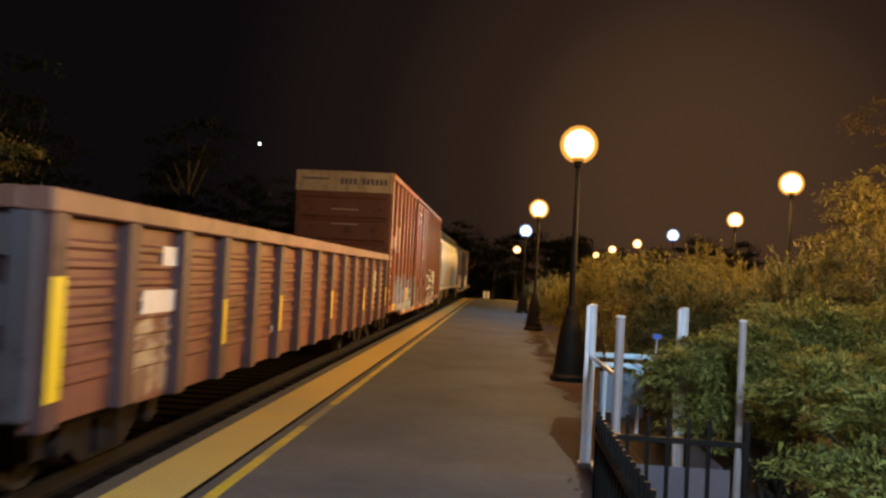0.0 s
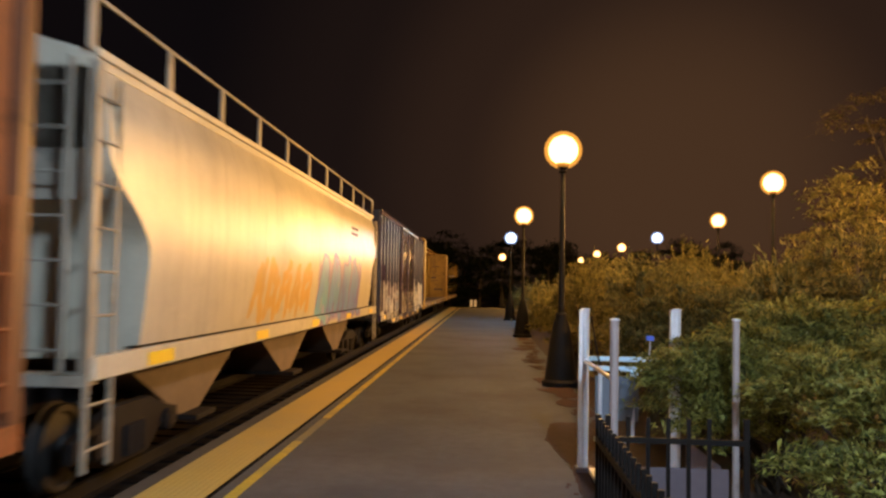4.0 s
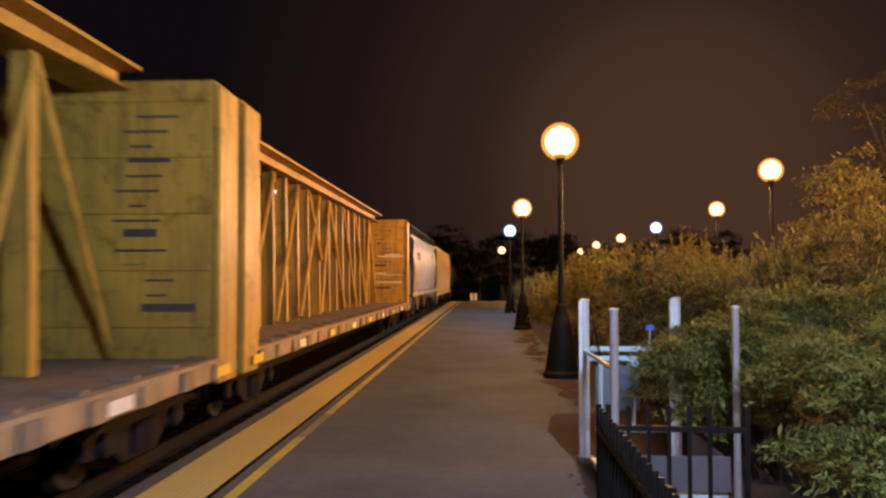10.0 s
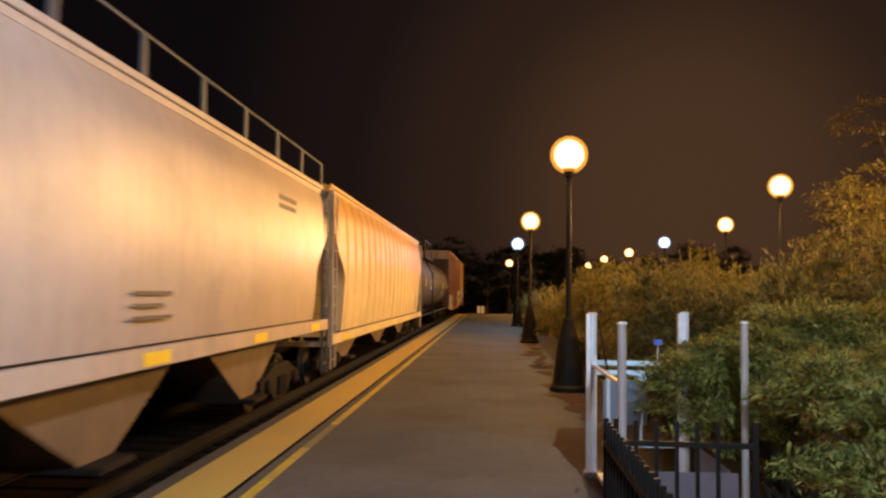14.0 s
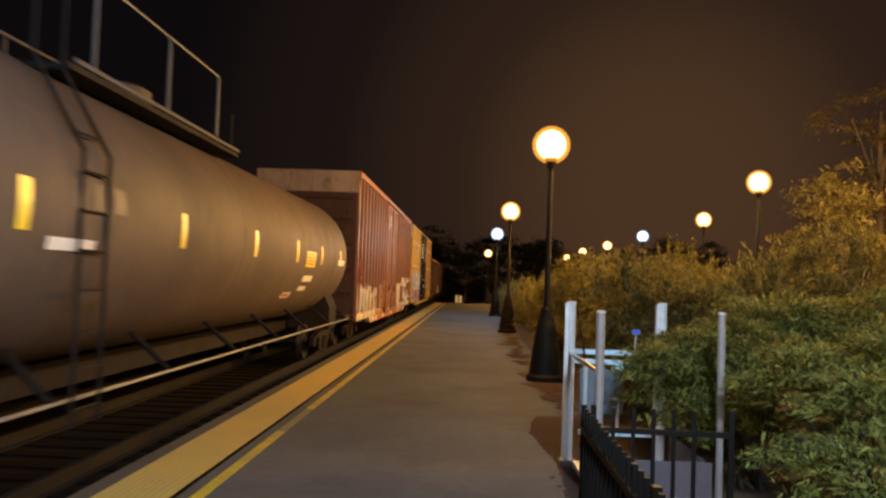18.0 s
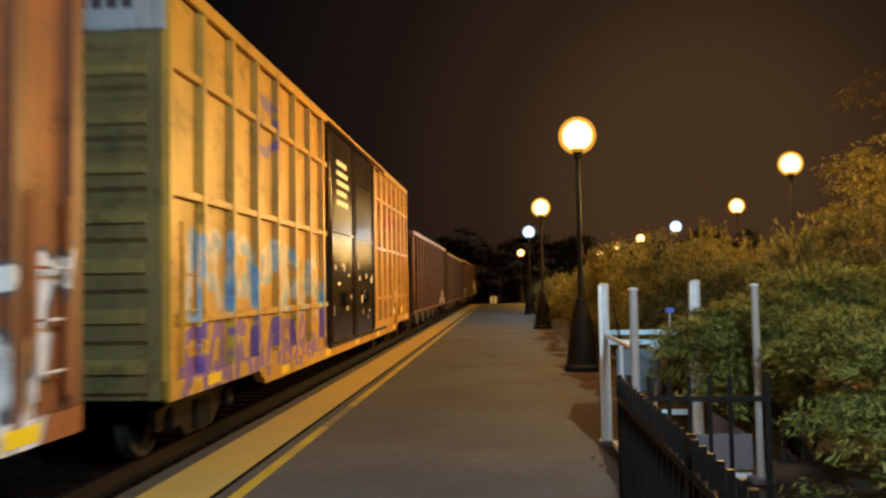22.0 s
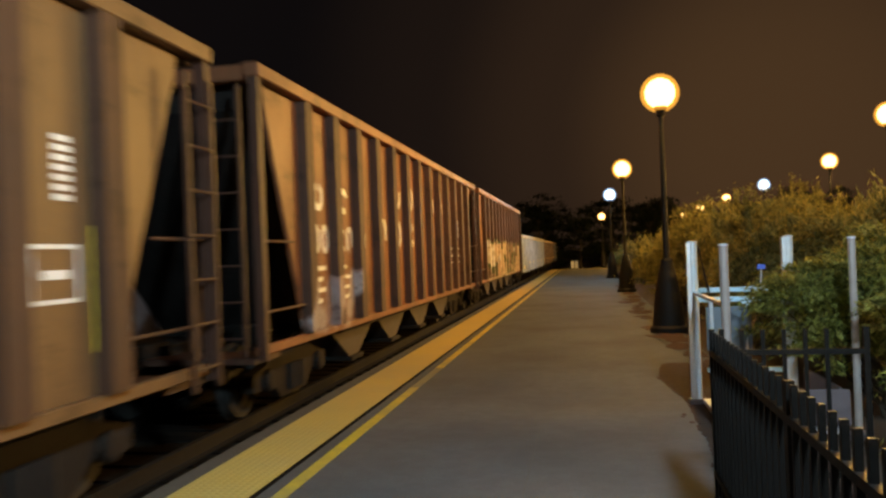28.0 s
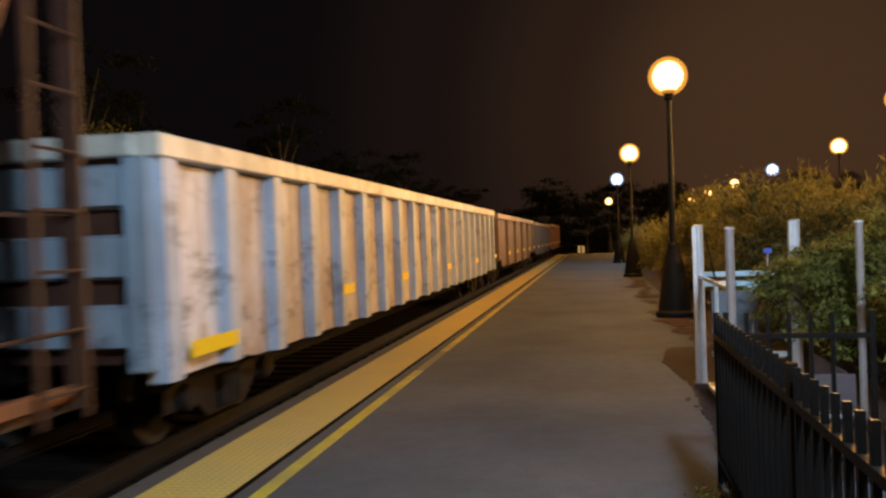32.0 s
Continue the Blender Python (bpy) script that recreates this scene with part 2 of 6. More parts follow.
RUST, GRIME = (0.10, 0.045, 0.02), (0.03, 0.025, 0.02)
M_CONCRETE = surface("platform_concrete", (0.084, 0.086, 0.093), 0.8, grain=38, vary=0.45, stain=(0.05, 0.045, 0.042), stain_scale=0.55, stain_amount=0.9, bump=0.3)
M_EDGE = surface("edge_concrete", (0.075, 0.07, 0.062), 0.85, grain=40, vary=0.3, stain=GRIME, stain_amount=0.5)
M_YELLOW_LINE = surface("line_paint", (0.58, 0.42, 0.03), 0.6, grain=45, vary=0.3, stain=(0.22, 0.2, 0.12), stain_scale=1.4, stain_amount=0.7)
M_FADED_LINE = surface("worn_line_paint", (0.24, 0.20, 0.08), 0.7, grain=45, vary=0.3, stain=(0.17, 0.165, 0.15), stain_scale=3.0, stain_amount=0.9)
M_CRACK = surface("joint_sealant", (0.085, 0.082, 0.078), 0.85)
M_GAP = surface("dark_joint", (0.006, 0.005, 0.005), 0.95, spec=0.02)
M_SOIL = surface("soil", (0.05, 0.032, 0.02), 0.95, grain=25, vary=0.5, bump=0.8)
M_MULCH = surface("mulch", (0.07, 0.03, 0.016), 0.95, grain=35, vary=0.6, bump=1.0)
M_ASPHALT = surface("asphalt", (0.05, 0.05, 0.05), 0.85, grain=60, vary=0.3)
# Ballast, sleepers and rails are coloured near black, the train's shade included.
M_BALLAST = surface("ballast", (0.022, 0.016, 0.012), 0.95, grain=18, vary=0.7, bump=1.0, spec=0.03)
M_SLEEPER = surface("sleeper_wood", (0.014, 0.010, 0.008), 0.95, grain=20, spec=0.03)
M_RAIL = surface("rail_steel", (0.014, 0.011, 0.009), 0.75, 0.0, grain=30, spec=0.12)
M_BLACK_STEEL = surface("black_painted_steel", (0.007, 0.005, 0.004), 0.55, spec=0.16, grain=25, vary=0.3)
M_POLE = surface("dark_green_cast_iron", (0.014, 0.012, 0.010), 0.6, grain=25, spec=0.15)
M_ALU = surface("aluminium_tube", (0.80, 0.82, 0.86), 0.35, 0.35, grain=20, vary=0.12, stain=(0.35, 0.33, 0.30), stain_scale=2.0)
# Browner copy of the tube, with the sodium lamps' light in its colour.
M_WARM_ALU = surface("sodium_lit_tube", (0.40, 0.33, 0.31), 0.5, 0.2, grain=20, vary=0.2, stain=(0.2, 0.15, 0.12), stain_scale=2.0)
M_BLUE_BAR = surface("pale_blue_rail", (0.58, 0.78, 0.88), 0.4, grain=20, vary=0.1)
M_TAG_BLUE = surface("blue_tag", (0.08, 0.14, 0.55), 0.4, grain=20)
M_PANEL_DARK = surface("dull_lift_panel", (0.13, 0.10, 0.11), 0.5, grain=12, vary=0.2)
M_PANEL = surface("grey_lift_panel", (0.15, 0.175, 0.21), 0.45, grain=12, vary=0.15)
M_UNDER = surface("dirty_underframe", (0.017, 0.013, 0.011), 0.85, grain=14, vary=0.5, stain=(0.022, 0.014, 0.010), stain_scale=1.5, spec=0.15)
M_WHEEL = surface("wheel_steel", (0.022, 0.018, 0.015), 0.65, 0.2, grain=14)
M_MARK_YELLOW = surface("yellow_reflector", (0.85, 0.60, 0.02), 0.35, grain=20, vary=0.1)
M_MARK_WHITE = surface("white_lettering", (0.78, 0.76, 0.72), 0.55, grain=18, vary=0.2, stain=(0.45, 0.35, 0.28), stain_scale=3.0)
M_MARK_DARK = surface("dark_lettering", (0.07, 0.05, 0.05), 0.6, grain=18)
M_SODIUM, M_SODIUM_BULB = globe_glass("sodium_globe", (1.0, 0.40, 0.055), 1.7), glowing("sodium_bulb", (1.0, 0.70, 0.28), 7.0)
M_LED, M_LED_BULB = globe_glass("led_globe", (0.45, 0.62, 1.0), 1.1), glowing("led_bulb", (0.75, 0.88, 1.0), 5.0)
M_SIGN = surface("white_sign", (0.75, 0.75, 0.70), 0.5, grain=15, vary=0.1)
M_BARK = surface("bark", (0.06, 0.045, 0.03), 0.9, grain=12, vary=0.5, bump=0.8)
M_LEAF_NEAR = leafage("shrub_leaf", (0.042, 0.056, 0.014), (0.40, 0.38, 0.095), 0.55, 0.25)
M_LEAF_MID = leafage("hedge_leaf", (0.062, 0.066, 0.020), (0.30, 0.25, 0.080))
M_LEAF_THIN = leafage("thin_tree_leaf", (0.028, 0.023, 0.011), (0.085, 0.062, 0.027))
# Near-black leaves: the lack of light on these trees is in their colour.
M_LEAF_UNLIT = leafage("tree_leaf", (0.010, 0.016, 0.006), (0.03, 0.038, 0.012))


def tactile():
    """Yellow warning tiles: rows of small domes."""
    m, t, p = tree_of("tactile_yellow")
    co = t.nodes.new("ShaderNodeTexCoord").outputs["Object"]
    domes = node(t, "ShaderNodeTexVoronoi", Scale=16.0, Randomness=0.0)
    t.links.new(co, domes.inputs["Vector"])
    worn = noise_of(t, co, 1.2, 4.0)
    base = mix(t, noise_of(t, co, 45.0), (0.46, 0.32, 0.075), (0.64, 0.46, 0.12))
    base = mix(t, calc(t, "MULTIPLY", stepped(t, worn, 0.4, 0.75), 0.5), base, (0.40, 0.32, 0.16))
    t.links.new(base, p.inputs["Base Color"])
    p.inputs["Roughness"].default_value = 0.6
    b = node(t, "ShaderNodeBump", Strength=0.7, Distance=0.006)
    t.links.new(stepped(t, domes.outputs["Distance"], 0.5, 0.2), b.inputs["Height"])
    t.links.new(b.outputs[0], p.inputs["Normal"])
    return m


M_TACTILE = tactile()


# ---- mesh helpers ----
def block(bm, x0, x1, y0, y1, z0, z1):
    vs = [bm.verts.new((x, y, z)) for x in (x0, x1) for y in (y0, y1) for z in (z0, z1)]
    for f in ((0, 1, 3, 2), (4, 6, 7, 5), (0, 4, 5, 1), (2, 3, 7, 6), (0, 2, 6, 4), (1, 5, 7, 3)):
        bm.faces.new([vs[k] for k in f])
    return vs


def prism(bm, points, axis, a, b):
    """An outline of (u, v) points drawn out along an axis from a to b: x takes (y, z), y takes (x, z), z takes (x, y)."""
    place = {"x": lambda u, v, w: (w, u, v), "y": lambda u, v, w: (u, w, v), "z": lambda u, v, w: (u, v, w)}[axis]
    lo, hi = [bm.verts.new(place(u, v, a)) for u, v in points], [bm.verts.new(place(u, v, b)) for u, v in points]
    n = len(points)
    bm.faces.new(lo[::-1]), bm.faces.new(hi)
    for k in range(n):
        bm.faces.new((lo[k], lo[(k + 1) % n], hi[(k + 1) % n], hi[k]))


def tube(bm, a, b, r0, r1=None, sides=8):
    a, b = Vector(a), Vector(b)
    turn = (b - a).to_track_quat("Z", "Y").to_matrix()
    r1 = r0 if r1 is None else r1
    rings = []
    for c, r in ((a, r0), (b, r1)):
        rings.append([bm.verts.new(c + turn @ Vector((r * math.cos(2 * math.pi * k / sides), r * math.sin(2 * math.pi * k / sides), 0))) for k in range(sides)])
    bm.faces.new(rings[0][::-1]), bm.faces.new(rings[1])
    for k in range(sides):
        bm.faces.new((rings[0][k], rings[0][(k + 1) % sides], rings[1][(k + 1) % sides], rings[1][k]))


def lathe(bm, profile, centre=(0, 0, 0), axis="z", sides=20):
    """(radius, height) points turned round an axis."""
    place = {"z": lambda r, a, h: (r * math.cos(a), r * math.sin(a), h), "x": lambda r, a, h: (h, r * math.cos(a), r * math.sin(a)),
             "y": lambda r, a, h: (r * math.sin(a), h, r * math.cos(a))}[axis]
    rings = []
    for r, h in profile:
        rings.append([bm.verts.new(Vector(centre) + Vector(place(max(r, 0.002), 2 * math.pi * k / sides, h))) for k in range(sides)])
    for lo, hi in zip(rings, rings[1:]):
        for k in range(sides):
            bm.faces.new((lo[k], lo[(k + 1) % sides], hi[(k + 1) % sides], hi[k]))
    bm.faces.new(rings[0][::-1]), bm.faces.new(rings[-1])


def meshed(name, bm, material, smooth=False):
    bmesh.ops.recalc_face_normals(bm, faces=bm.faces)
    data = bpy.data.meshes.new(name)
    bm.to_mesh(data)
    bm.free()
    data.materials.append(material)
    if smooth:
        data.shade_smooth()
        data.set_sharp_from_angle(angle=radians(35))
    return data


def part(name, bm, material, parent, label="", smooth=False):
    ob = new(name, meshed(name, bm, material, smooth) if isinstance(bm, bmesh.types.BMesh) else bm)
    ob.parent = parent
    if label:
        tagged(ob, label)
    return ob


def slab(name, parent, material, x0, x1, y0, y1, z0, z1, bevel=0.0, label=""):
    bm = bmesh.new()
    block(bm, x0, x1, y0, y1, z0, z1)
    if bevel:
        bmesh.ops.bevel(bm, geom=bm.edges[:], offset=bevel, segments=1, affect="EDGES")
    return part(name, bm, material, parent, label)


def thing(name, place, label, category, group="", kind=""):
    ob = new(name)
    ob.empty_display_size = 0.2
    ob.matrix_basis = place
    return tagged(ob, label, category, group, kind)


def structure(name, bm, material, label, category="", smooth=False):
    return tagged(new(name, meshed(name, bm, material, smooth)), label, category, kind="structure")


# ---- ground, track, platform ----
TRACK_X, RAIL_Z = -4.95, -0.20
bm = bmesh.new()
block(bm, -900, 900, -900, 1800, -1.2, -0.62)
structure("ground", bm, M_SOIL, "dark bare earth around the railway", "ground")

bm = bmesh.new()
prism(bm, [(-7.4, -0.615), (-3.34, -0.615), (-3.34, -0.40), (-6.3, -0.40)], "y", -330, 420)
structure("track_bed", bm, M_BALLAST, "crushed stone ballast under the track, darkened to the train's shade", "ballast")

track = thing("railway_track", pose(TRACK_X, 0, 0), "steel rails on dark wooden sleepers in ballast", "track", kind="structure")
for side in (-1, 1):
    bm = bmesh.new()
    c = side * 0.755
    prism(bm, [(c - 0.07, -0.38), (c + 0.07, -0.38), (c + 0.07, -0.36), (c + 0.012, -0.345), (c + 0.012, -0.245), (c + 0.037, -0.235), (c + 0.037, -0.2),
               (c - 0.037, -0.2), (c - 0.037, -0.235), (c - 0.012, -0.245), (c - 0.012, -0.345), (c - 0.07, -0.36)], "y", -330, 420)
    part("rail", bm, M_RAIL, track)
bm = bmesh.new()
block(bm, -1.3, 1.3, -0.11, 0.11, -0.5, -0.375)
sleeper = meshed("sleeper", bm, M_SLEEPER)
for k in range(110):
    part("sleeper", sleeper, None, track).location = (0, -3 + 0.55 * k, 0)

EDGE_X, PLATFORM_RIGHT, PLATFORM_END = -3.32, 1.62, 69.0
bm = bmesh.new()
prism(bm, [(-2.45, -26), (PLATFORM_RIGHT, -26), (PLATFORM_RIGHT, PLATFORM_END), (-2.45, PLATFORM_END)], "z", -0.62, 0.0)
structure("platform", bm, M_CONCRETE, "grey worn concrete station platform", "platform")
bm = bmesh.new()
prism(bm, [(EDGE_X, -0.62), (-2.45, -0.62), (-2.45, -0.012), (-3.102, -0.012), (-3.102, 0.0), (EDGE_X + 0.03, 0.0), (EDGE_X, -0.03)], "y", -26, PLATFORM_END)
structure("platform_edge", bm, M_EDGE, "dirty grey concrete coping along the platform edge", "platform edge")
bm = bmesh.new()
block(bm, -3.10, -2.50, -26, PLATFORM_END, -0.011, 0.008)
structure("tactile_strip", bm, M_TACTILE, "yellow domed warning strip along the platform edge", "tactile paving")
bm = bmesh.new()
block(bm, -2.499, -2.4505, -26, PLATFORM_END, -0.0115, 0.0015)
structure("strip_joint", bm, M_GAP, "dark sealed joint beside the warning strip", "joint")
bm = bmesh.new()
block(bm, -2.335, -2.225, -26, 9.65, 0.001, 0.005)
block(bm, -2.335, -2.225, 11.35, PLATFORM_END, 0.001, 0.005)
structure("safety_line", bm, M_YELLOW_LINE, "yellow painted safety line, worn in places", "line")
bm = bmesh.new()
block(bm, -2.335, -2.225, 9.66, 11.34, 0.001, 0.004)
structure("worn_safety_line", bm, M_FADED_LINE, "nearly worn away stretch of yellow line", "line")
bm = bmesh.new()
block(bm, -3.10, PLATFORM_RIGHT, PLATFORM_END - 0.55, PLATFORM_END, 0.002, 0.010)
structure("end_strip", bm, M_TACTILE, "yellow warning strip across the platform's far end", "tactile paving")
# the verge, the planting bed and the car park beyond
bm = bmesh.new()
block(bm, PLATFORM_RIGHT + 0.002, 7.0, -26, 130, -0.62, -0.03)
structure("verge", bm, M_SOIL, "dark planted earth beside the platform", "verge")
bm = bmesh.new()
block(bm, 7.002, 60, -40, 160, -0.62, -0.06)
structure("car_park", bm, M_ASPHALT, "dark asphalt car park behind the hedge", "car park")
bm = bmesh.new()
rng_bed = np.random.default_rng(3)


def ragged_bed(bm, points, z0, z1):
    """A patch with a crumbled outline."""
    pts = []
    for (xa, ya), (xb, yb) in zip(points, points[1:] + points[:1]):
        n = max(1, int(math.hypot(xb - xa, yb - ya) / 0.07))
        for k in range(n):
            j = 0.012 if xa < 1.4 else 0.0
            pts.append((xa + (xb - xa) * k / n + j * rng_bed.normal(), ya + (yb - ya) * k / n + j * rng_bed.normal()))
    prism(bm, pts, "z", z0, z1)


ragged_bed(bm, [(0.90, 11.5), (0.78, 10.9), (0.72, 10.2), (0.76, 9.6), (0.84, 9.0), (0.86, 8.3), (0.83, 7.4), (0.80, 6.6), (0.80, 5.9), (0.84, 5.3), (1.60, 5.3), (1.60, 11.5)], 0.002, 0.007)
for k in range(9):
    x, y, r = 0.80 - abs(0.05 * rng_bed.normal()), rng_bed.uniform(5.6, 11.4), rng_bed.uniform(0.01, 0.03)
    prism(bm, [(x + r * math.cos(a) * rng_bed.uniform(0.6, 1.1), y + 1.6 * r * math.sin(a) * rng_bed.uniform(0.6, 1.1)) for a in (0.3, 1.4, 2.5, 3.6, 4.7, 5.7)], "z", 0.002, 0.005 + 0.0001 * k)
ragged_bed(bm, [(0.50, 4.6), (0.63, 4.7), (0.63, 3.1), (0.56, 3.5), (0.50, 4.0)], 0.003, 0.014)
structure("planting_bed", bm, M_MULCH, "reddish brown mulch beside the platform", "mulch")
bm = bmesh.new()
block(bm, -0.60, -0.590, -20, PLATFORM_END - 0.6, 0.0005, 0.0025)
structure("platform_joint", bm, M_CRACK, "faint sealed joint between the platform's concrete slabs", "joint")
rng_litter = np.random.default_rng(21)
bm = bmesh.new()
for k in range(34):
    y, x = 11.2 + 0.75 * k + rng_litter.normal() * 0.3, 1.36 + 0.12 * rng_litter.normal()
    turn, n = rng_litter.uniform(0, 6.3), 11
    rx, ry = rng_litter.uniform(0.12, 0.38), rng_litter.uniform(0.2, 0.6)
    pts = []
    for j in range(n):
        a, r = 2 * math.pi * j / n, rng_litter.uniform(0.6, 1.15)
        pts.append((min(PLATFORM_RIGHT - 0.03, x + rx * r * math.cos(a)), y + ry * r * math.sin(a)))
    prism(bm, pts, "z", 0.003 + 0.0004 * k, 0.008 + 0.0004 * k)
tagged(new("leaf_litter", meshed("leaf_litter", bm, M_MULCH)), "dark fallen leaves and dirt along the platform's side", "leaf litter", kind="stuff")


# ---- lamps ----
def lamp_post(x, y, z, colour, power, globe, bulb, label, group, base=True, ground=0.0, arm=0.0):
    """A post with a tapered base, a fluted shaft, a collar and a glowing globe, whose centre is z above the platform."""
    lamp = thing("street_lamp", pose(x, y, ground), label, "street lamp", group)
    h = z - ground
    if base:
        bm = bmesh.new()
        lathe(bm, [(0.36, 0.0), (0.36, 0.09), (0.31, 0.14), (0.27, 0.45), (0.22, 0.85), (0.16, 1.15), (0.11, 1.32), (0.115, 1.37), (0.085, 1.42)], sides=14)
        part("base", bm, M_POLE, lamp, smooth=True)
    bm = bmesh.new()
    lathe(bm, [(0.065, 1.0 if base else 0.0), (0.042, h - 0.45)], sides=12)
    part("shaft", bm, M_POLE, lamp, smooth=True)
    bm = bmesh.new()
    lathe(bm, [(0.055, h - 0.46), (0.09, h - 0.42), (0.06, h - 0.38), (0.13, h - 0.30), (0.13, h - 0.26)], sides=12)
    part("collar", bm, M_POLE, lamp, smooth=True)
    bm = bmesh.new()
    # The globe is drawn wide enough to take in the lamp's glare.
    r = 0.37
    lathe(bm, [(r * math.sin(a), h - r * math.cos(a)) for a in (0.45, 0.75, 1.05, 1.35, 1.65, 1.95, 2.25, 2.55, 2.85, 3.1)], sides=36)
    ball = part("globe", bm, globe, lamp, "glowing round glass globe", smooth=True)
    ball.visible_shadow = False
    # Inner shell, added to grade the glare from white core to orange rim.
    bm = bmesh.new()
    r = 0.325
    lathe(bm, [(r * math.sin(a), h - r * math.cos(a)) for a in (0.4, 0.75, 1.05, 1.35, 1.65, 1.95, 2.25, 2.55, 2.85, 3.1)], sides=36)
    part("glow_shell", bm, globe, lamp, "inner shell that softens the bulb's glare", smooth=True).visible_shadow = False
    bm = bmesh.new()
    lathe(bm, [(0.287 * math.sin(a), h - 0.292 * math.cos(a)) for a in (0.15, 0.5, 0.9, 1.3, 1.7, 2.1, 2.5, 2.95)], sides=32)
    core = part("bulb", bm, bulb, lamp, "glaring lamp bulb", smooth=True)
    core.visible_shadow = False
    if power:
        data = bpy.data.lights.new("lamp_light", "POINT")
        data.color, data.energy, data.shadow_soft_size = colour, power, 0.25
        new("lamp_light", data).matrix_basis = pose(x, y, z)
    return lamp


for y, x in ((15.75, 1.39), (30.57, 1.31), (75.0, 1.37)):
    lamp_post(x, y, 4.57, SODIUM, PLATFORM_LAMP, M_SODIUM, M_SODIUM_BULB, "dark iron platform lamp with an orange sodium globe", "platform lamps")
lamp_post(1.27, 45.4, 4.60, LED, LED_LAMP, M_LED, M_LED_BULB, "dark iron platform lamp with a cold white globe", "platform lamps")
lamp_post(1.42, 0.93, 4.57, LED, STATION_LAMP, M_LED, M_LED_BULB, "dark iron platform lamp with a cold white globe", "platform lamps")
lamp_post(1.45, -13.9, 4.57, SODIUM, NEAR_LAMP, M_SODIUM, M_SODIUM_BULB, "dark iron platform lamp with an orange sodium globe", "platform lamps")
# The nearest, unseen, is added by the row's spacing to brighten the hedge.
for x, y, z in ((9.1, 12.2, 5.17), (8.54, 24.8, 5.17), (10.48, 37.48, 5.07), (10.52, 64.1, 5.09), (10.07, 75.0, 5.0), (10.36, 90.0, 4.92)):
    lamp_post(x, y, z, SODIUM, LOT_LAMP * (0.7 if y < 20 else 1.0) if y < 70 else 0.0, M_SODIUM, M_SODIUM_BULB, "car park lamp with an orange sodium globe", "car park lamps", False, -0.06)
lamp_post(10.1, 48.9, 4.95, LED, 0.0, M_LED, M_LED_BULB, "car park lamp with a cold white globe", "car park lamps", False, -0.06)

# ---- fence ----
FENCE_X, FENCE_Y, FENCE_TOP, FENCE_END = 0.66, 5.22, 1.09, 1.57
picket = bmesh.new()
block(picket, -0.012, 0.012, -0.012, 0.012, 0.06, FENCE_TOP - 0.05)
block(picket, -0.0125, 0.0125, -0.0125, 0.0125, FENCE_TOP - 0.05, FENCE_TOP)
PICKET = meshed("picket", picket, M_BLACK_STEEL)
post = bmesh.new()
block(post, -0.017, 0.017, -0.017, 0.017, 0.0, FENCE_TOP)
block(post, -0.0175, 0.0175, -0.0175, 0.0175, FENCE_TOP, FENCE_TOP + 0.008)
POST = meshed("post", post, M_BLACK_STEEL)


def fence(x0, y0, x1, y1):
    run = thing("metal_fence", pose(x0, y0, 0, 0, 0, math.degrees(math.atan2(y1 - y0, x1 - x0))), "black painted metal picket fence on the platform side", "fence", "fences by the lift")
    length = math.hypot(x1 - x0, y1 - y0)
    for z in (0.16, FENCE_TOP - 0.16):
        slab("rail", run, M_BLACK_STEEL, 0, length, -0.018, 0.018, z, z + 0.035)
    n = max(1, round(length / 2.2))
    for k in range(n + 1):
        part("post", POST, None, run).location = (length * k / n, 0, 0)
    for k in range(1, int(length / 0.125)):
        part("picket", PICKET, None, run).location = (0.125 * k, 0, 0)
    return run


fence(FENCE_X, FENCE_Y, FENCE_X - 0.03, -3.0)
fence(FENCE_X + 0.06, FENCE_Y, FENCE_END, FENCE_Y - 0.04)


